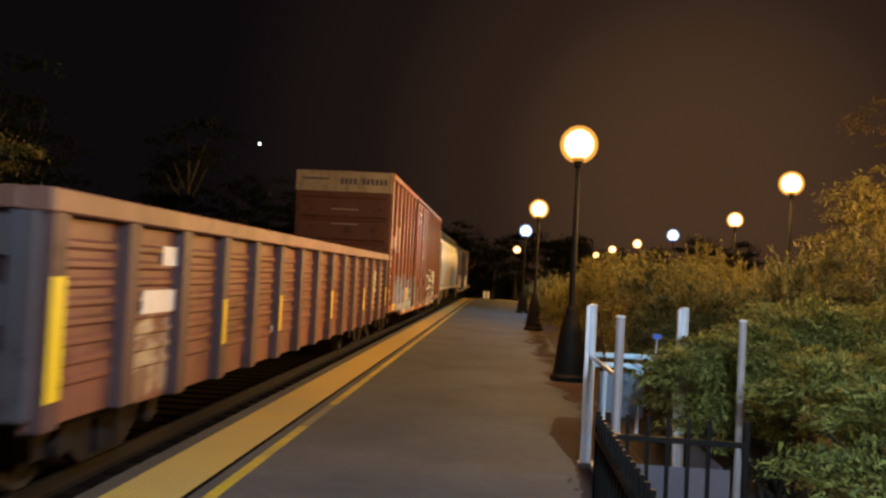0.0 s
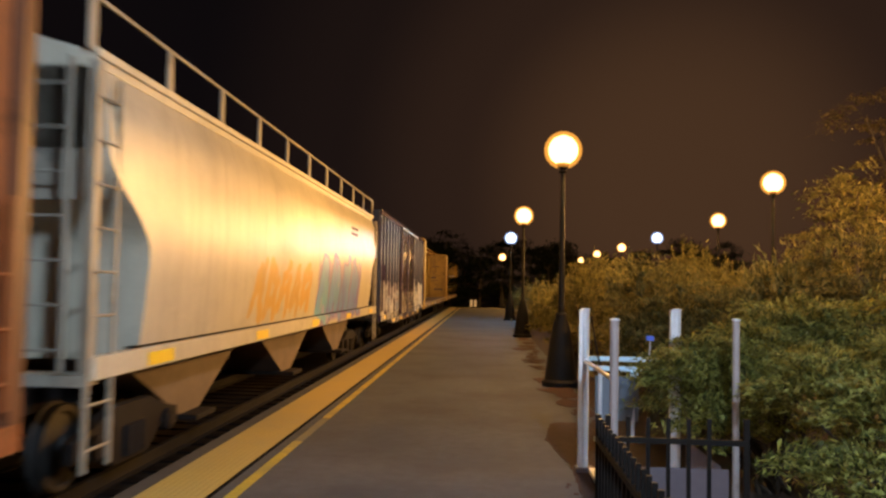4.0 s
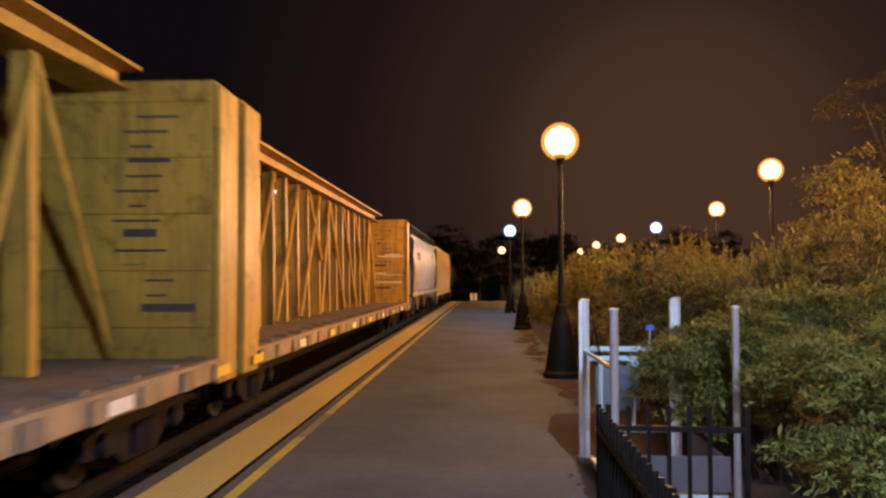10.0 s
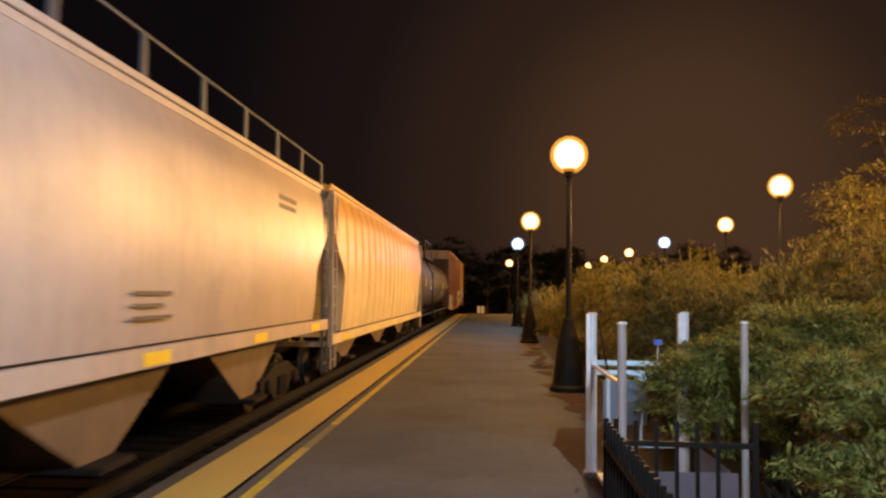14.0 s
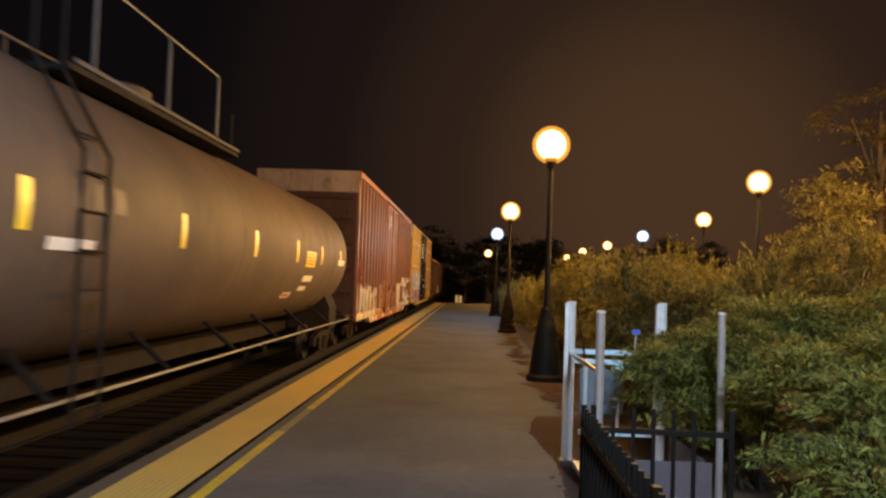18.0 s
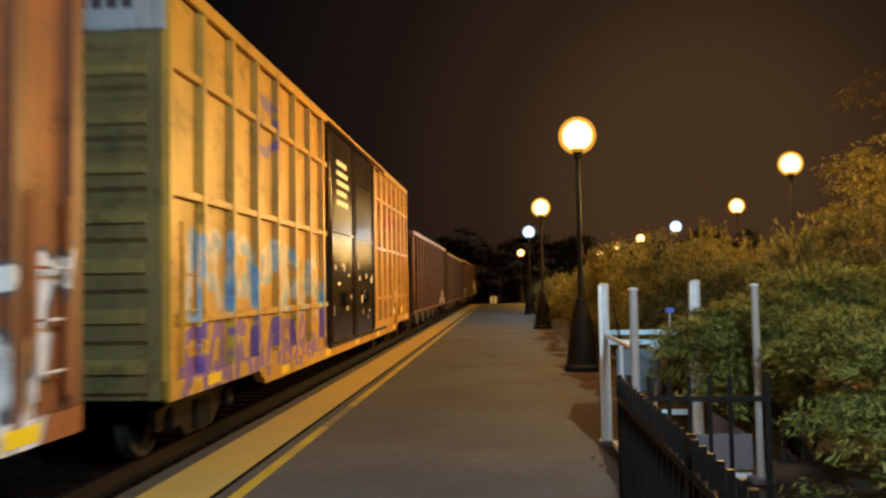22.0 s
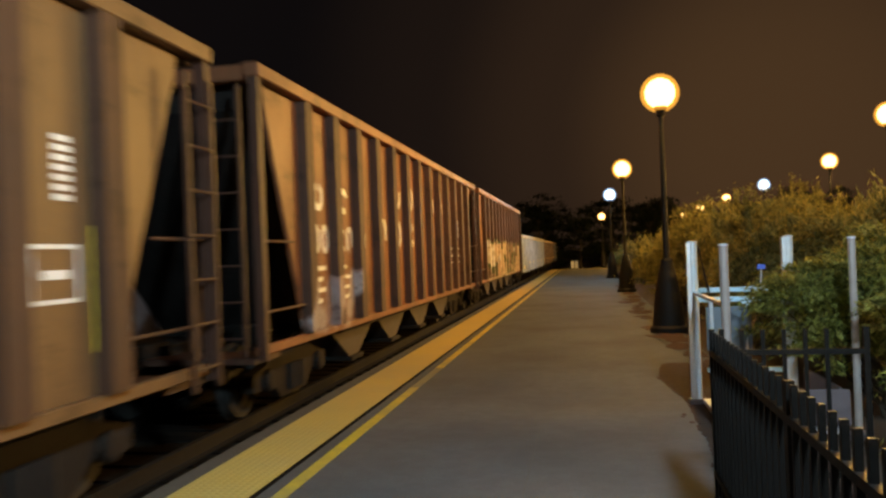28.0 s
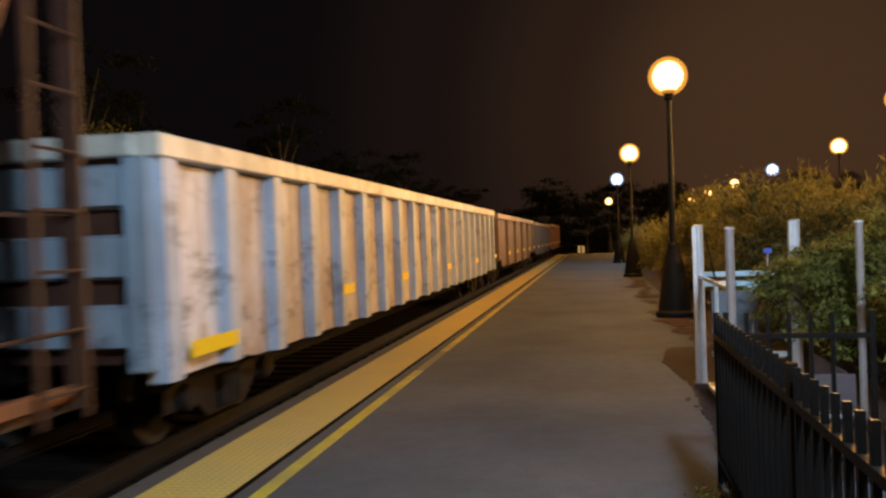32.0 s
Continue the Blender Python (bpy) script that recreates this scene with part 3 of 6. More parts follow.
# ---- wheelchair lift behind the fence ----
def wheelchair_lift():
    lift = thing("wheelchair_lift", pose(0, 0, 0.007), "parked aluminium wheelchair lift with four upright posts", "wheelchair lift")
    corners = ((0.97, 8.50, 1.66), (1.03, 6.96, 1.62), (2.03, 6.91, 1.64), (1.86, 8.30, 1.68))
    for k, (x, y, z) in enumerate(corners):
        bm = bmesh.new()
        r = (0.045, 0.038, 0.030, 0.045)[k]
        tube(bm, (x, y, 0.05), (x, y, z), r, sides=14)
        if k in (0, 3):
            block(bm, x - 0.065, x - 0.02, y - 0.035, y + 0.035, 0.05, z)
        part("post", bm, M_ALU if k in (0, 3) else M_WARM_ALU, lift, smooth=True)
        bm = bmesh.new()
        lathe(bm, [(r + 0.006, z), (r + 0.006, z + 0.012), (r * 0.5, z + 0.02)], (x, y, 0), sides=12)
        part("cap", bm, M_ALU, lift)
    for z, y in ((1.17, 8.40), (1.07, 8.42)):
        slab("rail", lift, M_BLUE_BAR, 1.0, 1.84, y - 0.02, y + 0.02, z - 0.025, z + 0.025, 0.008, "pale blue painted rail")
    for z in (1.14,):
        bm = bmesh.new()
        tube(bm, (0.97, 8.46, z), (1.02, 7.0, z - 0.02), 0.022)
        part("rail", bm, M_ALU, lift)
    for x in (1.06,):
        bm = bmesh.new()
        tube(bm, (x, 8.0, 0.1), (x, 8.0, 1.12), 0.02)
        part("stanchion", bm, M_ALU, lift)
    slab("back_panel", lift, M_PANEL, 1.06, 1.50, 8.36, 8.385, 0.55, 1.0, 0.004)
    slab("sill_plate", lift, M_BLUE_BAR, 1.05, 1.84, 8.30, 8.36, 0.34, 0.39, 0.006, "pale blue painted plate")
    bm = bmesh.new()
    tube(bm, (1.47, 8.40, 1.06), (1.44, 8.36, 0.40), 0.018)
    part("stanchion", bm, M_ALU, lift)
    bm = bmesh.new()
    lathe(bm, [(0.03, -0.03), (0.042, -0.015), (0.042, 0.015), (0.03, 0.03)], (1.45, 8.36, 1.03), "y", 12)
    part("clamp", bm, M_BLUE_BAR, lift)
    slab("tag_plate", lift, M_TAG_BLUE, 1.555, 1.635, 8.27, 8.285, 1.37, 1.42, 0.003, "small blue plate")
    bm = bmesh.new()
    tube(bm, (1.60, 8.36, 1.17), (1.60, 8.29, 1.40), 0.008, sides=6)
    part("tag_stem", bm, M_ALU, lift)
    slab("gate_panel", lift, M_PANEL_DARK, 1.10, 1.98, 6.93, 6.95, 0.10, 0.40, 0.004)
    slab("side_panel", lift, M_PANEL_DARK, 1.93, 1.95, 7.05, 8.2, 0.12, 0.40, 0.004)
    slab("deck", lift, M_ALU, 1.0, 1.98, 6.98, 8.36, 0.02, 0.07, 0.006)
    for z0, z1 in ((0.0, 0.05),):
        for x, y, _ in corners:
            slab("foot", lift, M_PANEL_DARK, x - 0.09, x + 0.09, y - 0.09, y + 0.09, z0, z1 - 0.002, 0.006)
    bm = bmesh.new()
    tube(bm, (1.02, 8.4, 1.60), (1.06, 8.1, 1.12), 0.006, sides=6)
    tube(bm, (1.02, 8.44, 1.60), (1.09, 8.2, 1.12), 0.006, sides=6)
    part("cable", bm, M_BLACK_STEEL, lift)
    return lift


wheelchair_lift()

# ---- small sign at the platform's end ----
sign = thing("platform_end_sign", pose(-1.2, 72.0, -0.62), "small white sign plates on two stakes beyond the platform", "sign")
for dx in (-0.17, 0.17):
    slab("stake", sign, M_POLE, dx - 0.02, dx + 0.02, -0.02, 0.02, 0, 1.0)
    slab("plate", sign, M_SIGN, dx - 0.13, dx + 0.13, -0.035, -0.022, 0.62, 1.25, 0.004)


# ---- greenery ----
def leaf_cloud(rng, blobs, count, size, shoots=0.0, thin=0.0):
    """Many small pointed leaves in flat sprays, which lie like shingles over rounded masses: (x, y, z, rx, ry, rz). shoots: the share of sprays that stand up as thin shoots; thin: the height under which sprays grow sparse."""
    blobs = np.array(blobs, float)
    weights = (blobs[:, 3] * blobs[:, 4] * blobs[:, 5]) ** 0.67
    sprays = max(12, count // 90)
    pick = rng.choice(len(blobs), sprays, p=weights / weights.sum())
    b = blobs[pick]
    d = rng.normal(size=(sprays, 3))
    d[:, 2] += 0.55
    d /= np.linalg.norm(d, axis=1)[:, None]
    c = b[:, :3] + d * b[:, 3:] * rng.uniform(0.70, 1.10, sprays)[:, None]
    reach = rng.uniform(3.0, 6.5, sprays) * size
    grows = rng.random(sprays) < (np.clip((c[:, 2] - 0.1) / thin, 0.26, 1.0) ** 1.5 if thin else 1.0)
    kept = np.flatnonzero(grows)
    count = max(1, int(count * len(kept) / sprays))
    who = kept[rng.integers(0, len(kept), count)]
    out = d[who] * (1, 1, 0.25)
    out /= np.linalg.norm(out, axis=1)[:, None] + 1e-6
    standing = ((rng.random(sprays) < shoots) & (d[:, 2] > 0.2))[who][:, None]
    spot = rng.normal(size=(count, 3)) * np.where(standing, (0.22, 0.22, 1.25), (1, 1, 0.30)) * 0.62
    along = (spot * out).sum(1)
    p = c[who] + spot * reach[who][:, None]
    p[:, 2] -= 0.22 * np.abs(along) * reach[who]
    u = out + rng.normal(scale=0.55, size=(count, 3))
    u[:, 2] -= 0.35
    u = np.where(standing, u * (0.8, 0.8, 0.5) + (0, 0, 1.3), u)
    u /= np.linalg.norm(u, axis=1)[:, None]
    v = np.cross(u, np.array((0, 0, 1.0)) + 0.5 * out + rng.normal(scale=0.45, size=(count, 3)))
    v /= np.linalg.norm(v, axis=1)[:, None] + 1e-6
    s = (size * rng.uniform(0.6, 1.4, count))[:, None]
    verts = np.stack([p - u * s, p + v * s * 0.29 - u * s * 0.1, p + u * s * 1.1, p - v * s * 0.29 - u * s * 0.1], 1).reshape(-1, 3)
    return verts, np.arange(count * 4).reshape(-1, 4)


def crown(name, parent, rng, blobs, count, size, material, shoots=0.0, thin=0.0):
    verts, faces = leaf_cloud(rng, blobs, count, size, shoots, thin)
    data = bpy.data.meshes.new(name)
    data.from_pydata(verts.tolist(), [], faces.tolist())
    data.materials.append(material)
    return part(name, data, None, parent)


def shrub(x, y, blobs, count, size, material, label, seed, ground=-0.03, category="shrub", shoots=0.0, thin=0.0):
    """A shrub: stems from one root, and a crown of leaves."""
    rng = np.random.default_rng(seed)
    ob = thing("shrub", pose(x, y, ground), label, category, "shrubs beside the platform")
    bm = bmesh.new()
    for b in blobs:
        for _ in range(3):
            tip = Vector(b[:3]) + Vector(rng.normal(size=3)) * 0.3 * b[3]
            mid = tip * 0.5 + Vector((rng.normal() * 0.1, rng.normal() * 0.1, 0.1))
            root = Vector((rng.normal() * 0.12, rng.normal() * 0.12, 0))
            tube(bm, root, mid, 0.022, 0.014, 5)
            tube(bm, mid, tip, 0.014, 0.005, 5)
    part("stem", bm, M_BARK, ob)
    crown("crown", ob, rng, blobs, count, size, material, shoots, thin)
    return ob


def tree(x, y, height, spread, count, size, material, label, seed, ground=-0.6, bare=0.3):
    rng = np.random.default_rng(seed)
    ob = thing("tree", pose(x, y, ground), label, "tree", "trees along the railway")
    bm = bmesh.new()
    tube(bm, (0, 0, 0), (0.1, 0.05, height * 0.5), height * 0.022, height * 0.014, 9)
    tube(bm, (0.1, 0.05, height * 0.5), (0.05, -0.1, height * 0.92), height * 0.014, 0.02, 8)
    blobs = []
    for k in range(11):
        h = height * (bare + (0.95 - bare) * k / 10)
        a = k * 2.4 + rng.uniform(0, 1)
        reach = spread * (0.95 - 0.55 * k / 10) * rng.uniform(0.5, 1.0)
        tip = Vector((reach * math.cos(a), reach * math.sin(a), h))
        tube(bm, (0.08, 0, h * 0.72), tip, height * 0.007, 0.012, 6)
        r = spread * rng.uniform(0.30, 0.5)
        blobs.append((*tip, r, r, r * 0.75))
    part("trunk", bm, M_BARK, ob)
    crown("crown", ob, rng, blobs, count, size, material)
    return ob


# the leafy shrubs that hang over the fence and the lift
GREEN_SHRUB, HEDGE_SHRUB = "dense green leafy shrub spilling over the fence", "tall ragged hedge shrub with yellowish leaves"
shrub(3.1, 6.2, [(-0.35, -0.45, 0.62, 0.75, 0.75, 0.70), (0.5, 0.3, 0.85, 1.0, 0.9, 0.80), (-0.55, 0.35, 0.95, 0.55, 0.55, 0.55), (0.6, -0.8, 0.6, 0.8, 0.7, 0.75), (-0.75, -0.95, 0.42, 0.62, 0.5, 0.5), (-0.25, -1.25, 0.45, 0.62, 0.5, 0.6), (0.5, -1.5, 0.5, 0.7, 0.55, 0.7)], 76000, 0.031, M_LEAF_NEAR, GREEN_SHRUB, 11, thin=1.35)
shrub(2.75, 8.1, [(-0.25, -0.2, 1.0, 0.65, 0.65, 0.55), (-0.75, -0.1, 1.22, 0.42, 0.45, 0.24), (-0.95, -0.42, 1.02, 0.42, 0.40, 0.34), (-0.78, -0.62, 0.68, 0.36, 0.34, 0.34), (0.4, 0.4, 1.1, 0.9, 0.8, 0.75)], 50000, 0.031, M_LEAF_NEAR, GREEN_SHRUB, 15, thin=1.0)
shrub(4.7, 7.7, [(0, 0, 1.05, 1.15, 1.0, 0.95), (-0.9, 0.5, 1.15, 0.9, 0.9, 0.75), (0.9, 0.7, 1.3, 1.0, 1.0, 0.9)], 36000, 0.035, M_LEAF_NEAR, GREEN_SHRUB, 12, thin=1.2)
shrub(2.9, 10.6, [(0, 0, 1.1, 0.9, 1.0, 0.9), (-0.6, 0.6, 0.95, 0.6, 0.7, 0.8), (0.9, 0.2, 1.4, 0.9, 0.9, 0.8)], 17000, 0.045, M_LEAF_MID, HEDGE_SHRUB, 13, shoots=0.25)
shrub(5.2, 11.2, [(0, 0, 1.5, 1.3, 1.2, 1.2), (-1.1, 0.4, 1.3, 0.9, 0.9, 1.0), (1.2, 0.4, 1.7, 1.1, 1.1, 1.1)], 20000, 0.047, M_LEAF_MID, HEDGE_SHRUB, 14, shoots=0.3)
shrub(0.5, 4.1, [(0.0, 0.0, 0.10, 0.10, 0.30, 0.10), (0.03, 0.45, 0.08, 0.08, 0.16, 0.08)], 700, 0.022, M_LEAF_NEAR, "small weeds at the foot of the fence", 16, 0.0, "weeds")
rng_hedge = np.random.default_rng(5)
for k in range(13):
    y = 12.5 + k * 2.2 + (k > 6) * (k - 6) * 2.0
    for x0, h in ((2.75, 2.2), (4.6, 2.6)):
        x = x0 + 0.25 * rng_hedge.normal()
        hh = h * rng_hedge.uniform(0.85, 1.15) * (0.85 if k > 5 else 1.0)
        shrub(x, y, [(0, 0, hh * 0.5, 0.95, 1.2, hh * 0.42), (0.3, 0.9, hh * 0.55, 0.8, 0.9, hh * 0.38), (-0.2, -0.8, hh * 0.6, 0.7, 0.8, hh * 0.40)], 15000 if k < 6 else 3600,
              0.04 if k < 6 else 0.08, M_LEAF_MID, HEDGE_SHRUB, 30 + 2 * k + (x0 > 3), shoots=0.35)
tree(9.2, 19.0, 6.7, 1.7, 6500, 0.06, M_LEAF_THIN, "slender tree with thin foliage behind the hedge", 71, -0.06)
tree(6.9, 15.8, 4.2, 1.4, 6000, 0.06, M_LEAF_MID, "young tree with yellowish leaves behind the hedge", 72, -0.03, 0.2)
tree(11.5, 19.6, 6.9, 1.8, 7000, 0.065, M_LEAF_THIN, "slender tree with thin foliage behind the hedge", 73, -0.06)
rng_wood = np.random.default_rng(8)
for k in range(16):
    y = 9 + k * 6.5
    tree(-14.0 - 1.5 * rng_wood.uniform() - (k % 2) * 3.0, y, rng_wood.uniform(7, 10), 2.6, 4200, 0.12, M_LEAF_UNLIT, "dark leafy tree on the far side of the track", 90 + k)
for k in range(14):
    tree(-9 + 3.0 * k + rng_wood.normal(), 98 + 5 * rng_wood.normal(), rng_wood.uniform(6, 8.5), 3.2, 6000, 0.2, M_LEAF_UNLIT, "dark leafy tree beyond the platform's end", 130 + k, bare=0.12)
tree(-9.6, 14.2, 4.6, 1.5, 3500, 0.075, M_LEAF_MID, "small leafy tree on the far side of the track", 170)


# ---- rolling stock ----
# A car's own space: x across, y from its leading end, z above the rail head.
def wheelset_mesh():
    bm = bmesh.new()
    tube(bm, (-0.8, 0, 0), (0.8, 0, 0), 0.08, sides=10)
    for s in (-1, 1):
        lathe(bm, [(0.10, s * 0.86), (0.14, s * 0.80), (0.33, s * 0.76), (0.36, s * 0.80), (0.42, s * 0.80), (0.425, s * 0.71), (0.45, s * 0.69), (0.45, s * 0.66), (0.10, s * 0.66)], axis="x", sides=22)
    return meshed("wheelset", bm, M_WHEEL, True)


def side_frame_mesh():
    bm = bmesh.new()
    outline = [(-1.25, 0.36), (-1.25, 0.56), (-0.95, 0.62), (-0.45, 0.78), (0.45, 0.78), (0.95, 0.62), (1.25, 0.56), (1.25, 0.36), (0.95, 0.34), (0.75, 0.42), (0.42, 0.18), (-0.42, 0.18), (-0.75, 0.42),
               (-0.95, 0.34)]
    prism(bm, outline, "x", -0.06, 0.06)
    for y in (-0.89, 0.89):
        lathe(bm, [(0.13, 0.0), (0.13, 0.12), (0.09, 0.15)], (0.0, y, 0.45), "x", 12)
    for y in (-0.16, 0.0, 0.16):
        tube(bm, (0.07, y, 0.24), (0.07, y, 0.56), 0.07, sides=10)
    return meshed("side_frame", bm, M_UNDER)


WHEELSET, SIDE_FRAME = wheelset_mesh(), side_frame_mesh()


def bogie(car, y):
    bm = bmesh.new()
    block(bm, -0.98, 0.98, -0.2, 0.2, 0.42, 0.72)
    truck = part("bogie", bm, M_UNDER, car)
    truck.location = (0, y, 0)
    for s in (-1, 1):
        frame_part = part("side_frame", SIDE_FRAME, None, truck)
        frame_part.matrix_basis = pose(s * 1.03, 0, 0, 0, 0, 0 if s > 0 else 180)
    for dy in (-0.89, 0.89):
        wheel = part("wheelset", WHEELSET, None, truck)
        wheel.matrix_parent_inverse = Matrix.Translation((0, dy, 0.45))
        WHEELS.append(wheel)


WHEELS, CARS = [], []


def couplers(car, length):
    for y0, y1 in ((-0.62, 0.6), (length - 0.6, length + 0.42)):
        bm = bmesh.new()
        block(bm, -0.12, 0.12, y0, y1, 0.75, 0.98)
        lip = y0 if y0 < 0 else y1
        block(bm, -0.2, 0.2, lip - 0.12, lip + 0.12, 0.72, 1.02)
        part("coupler", bm, M_UNDER, car)
    bm = bmesh.new()
    block(bm, -0.25, 0.25, 0.4, length - 0.4, 0.70, 0.95)
    part("centre_sill", bm, M_UNDER, car)


def ladder(car, x, y, z0, z1, material, wide=0.45, across="y", pitch=0.38):
    """Stiles and rungs, standing off the car's side (across y) or end (across x)."""
    bm = bmesh.new()
    for k in (0, 1):
        u = k * wide
        if across == "y":
            block(bm, x, x + 0.04, y + u - 0.02, y + u + 0.02, z0, z1)
        else:
            block(bm, x + u - 0.02, x + u + 0.02, y - 0.04, y, z0, z1)
    steps = part("ladder", bm, material, car)
    n = int((z1 - z0) / pitch)
    for k in range(n):
        z = z0 + pitch * (k + 0.5)
        bm = bmesh.new()
        if across == "y":
            tube(bm, (x + 0.03, y, z), (x + 0.03, y + wide, z), 0.013, sides=6)
        else:
            tube(bm, (x, y - 0.03, z), (x + wide, y - 0.03, z), 0.013, sides=6)
        part("rung", bm, material, steps)


def mark(car, y0, y1, z0, z1, material, x=1.553, name="lettering"):
    slab(name, car, material, x, x + 0.005, y0, y1, z0, z1)


def stencil(car, y0, y1, z0, z1, material, x=1.443, missing=()):
    """A painted plain shape of a letter's size: an eight-sided ring, less the sides named."""
    w, h = y1 - y0, z1 - z0
    rim = min(0.28 * w, 0.24 * h)
    c = 0.30 * min(w, h)

    def outline(d, c):
        a, b, e, f = y0 + d, y1 - d, z0 + d, z1 - d
        return [(a + c, e), (b - c, e), (b, e + c), (b, f - c), (b - c, f), (a + c, f), (a, f - c), (a, e + c)]
    outer, inner = outline(0, c), outline(rim, c * 0.4)
    bm = bmesh.new()
    for k in range(8):
        if k not in missing:
            n = (k + 1) % 8
            prism(bm, [outer[k], outer[n], inner[n], inner[k]], "x", x, x + 0.004)
    part("lettering", bm, material, car)


def figures(car, y0, y1, z0, z1, material, x):
    """A short word or number as plain rings and bars of its size."""
    n = max(1, round((y1 - y0) / (0.75 * (z1 - z0))))
    w = (y1 - y0) / n
    for k in range(n):
        stencil(car, y0 + k * w + 0.02, y0 + (k + 1) * w - 0.02, z0, z1, material, x, ((), (0,), (2,), (6,))[(k + int(10 * y0)) % 4])


def car_at(start, name, label, category, length):
    car = thing(name, pose(TRACK_X, start, RAIL_Z), label, category, "cars of the freight train")
    CARS.append((car, start))
    couplers(car, length)
    inset = 1.95 if length > 12 else 1.5
    bogie(car, inset)
    bogie(car, length - inset)
    return car


def boxcar(start, length, top, bottom, paint, end_paint, door_paint, label, posts, doors, end_band=None, grid=False, seed=1, battens=(0.37, 0.52, 0.66), post_paint=None, ends=5, rods=True):
    """posts: their number; doors: (y0, y1) of the door leaves; end_band: the paint of the panel at the end's top; grid: battens across."""
    rng = np.random.default_rng(seed)
    car = car_at(start, "boxcar", label, "boxcar", length)
    z0, z1 = bottom - RAIL_Z, top - RAIL_Z
    d0, d1 = doors[0][0], doors[-1][1]
    for s in (-1, 1):
        bm = bmesh.new()
        outline = [(0, z0 + 0.20), (2.9, z0 + 0.20), (3.2, z0), (length - 3.2, z0), (length - 2.9, z0 + 0.20), (length, z0 + 0.20), (length, z1), (0, z1)]
        prism(bm, outline, "x", s * 1.41, s * 1.465)
        part("side_sheet", bm, paint, car)
        if s < 0:
            continue
        bm = bmesh.new()
        prism(bm, [(0, z0 + 0.18), (2.9, z0 + 0.18), (3.2, z0 - 0.02), (length - 3.2, z0 - 0.02), (length - 2.9, z0 + 0.18), (length, z0 + 0.18), (length, z0 + 0.38), (length - 2.8, z0 + 0.38),
                   (length - 3.1, z0 + 0.18), (3.1, z0 + 0.18), (2.8, z0 + 0.38), (0, z0 + 0.38)], "x", 1.502, 1.555)
        part("side_sill", bm, paint, car)
        slab("top_chord", car, paint, 1.49, 1.56, 0, length, z1 - 0.14, z1 + 0.02, 0.01)
        step = length / posts
        for k in range(posts + 1):
            y = min(max(k * step, 0.06), length - 0.06)
            if d0 - 0.1 < y < d1 + 0.1:
                continue
            bm = bmesh.new()
            w = 0.05 if grid else 0.075
            prism(bm, [(1.462, y - w - 0.015), (1.548, y - w), (1.548, y + w), (1.462, y + w + 0.015)], "z", z0 + 0.38, z1 - 0.14)
            part("side_post", bm, post_paint or paint, car)
        if grid:
            for z in (z0 + 0.93, z0 + 2.26, z0 + 3.58):
                for y0, y1 in ((0.1, d0 - 0.05), (d1 + 0.05, length - 0.1)):
                    slab("batten", car, paint, 1.463, 1.535, y0, y1, z, z + 0.09, 0.008)
        for y0, y1 in doors:
            leaf = slab("door", car, door_paint, 1.502, 1.56, y0 + 0.03, y1 - 0.03, z0 + 0.22, z1 - 0.18, 0.012)
            for f in battens:
                z = z0 + f * (z1 - z0)
                slab("door_batten", leaf, door_paint, 1.56, 1.588, y0 + 0.06, y1 - 0.06, z, z + 0.055, 0.008)
            for f in (0.30, 0.70) if rods else ():
                y = y0 + f * (y1 - y0)
                bm = bmesh.new()
                tube(bm, (1.60, y, z0 + 0.3), (1.60, y, z1 - 0.3), 0.024, sides=6)
                part("lock_rod", bm, post_paint or door_paint, leaf)
            for y in (y0 + 0.05, y1 - 0.15):
                slab("door_stile", leaf, post_paint or door_paint, 1.56, 1.592, y, y + 0.10, z0 + 0.24, z1 - 0.2, 0.006)
            slab("lock_gear", leaf, door_paint, 1.59, 1.66, (y0 + y1) / 2 - 0.14, (y0 + y1) / 2 + 0.14, z0 + 0.9, z0 + 1.2, 0.015)
        for z in (z0 + 0.15, z1 - 0.17):
            slab("door_track", car, post_paint or door_paint, 1.56, 1.62, d0 - 0.2, min(d1 + 1.6, length), z, z + 0.07, 0.006)
        ladder(car, 1.556, 0.25, z0 + 0.5, z0 + 2.0, paint)
        ladder(car, 1.556, length - 0.7, z0 + 0.5, z0 + 2.0, paint)
    # Ends and roof take end_paint, which is darker than the side coat.
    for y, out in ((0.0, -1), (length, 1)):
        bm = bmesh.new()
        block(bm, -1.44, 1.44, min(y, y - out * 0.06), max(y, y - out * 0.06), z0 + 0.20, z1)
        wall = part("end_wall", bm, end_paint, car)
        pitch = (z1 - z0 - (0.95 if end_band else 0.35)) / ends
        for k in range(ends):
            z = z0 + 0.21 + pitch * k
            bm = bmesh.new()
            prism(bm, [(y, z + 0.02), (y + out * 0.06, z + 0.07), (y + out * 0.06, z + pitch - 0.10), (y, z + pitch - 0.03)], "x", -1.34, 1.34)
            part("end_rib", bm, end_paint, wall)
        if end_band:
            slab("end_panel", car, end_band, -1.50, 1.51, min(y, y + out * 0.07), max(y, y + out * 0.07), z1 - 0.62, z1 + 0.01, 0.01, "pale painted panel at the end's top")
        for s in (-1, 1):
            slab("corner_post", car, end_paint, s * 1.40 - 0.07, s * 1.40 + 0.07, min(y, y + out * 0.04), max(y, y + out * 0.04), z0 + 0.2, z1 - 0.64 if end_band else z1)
    bm = bmesh.new()
    prism(bm, [(-1.52, z1 - 0.02), (1.52, z1 - 0.02), (1.52, z1 + 0.022), (0, z1 + 0.05), (-1.52, z1 + 0.022)], "y", 0.0, length)
    roof = part("roof", bm, end_paint, car)
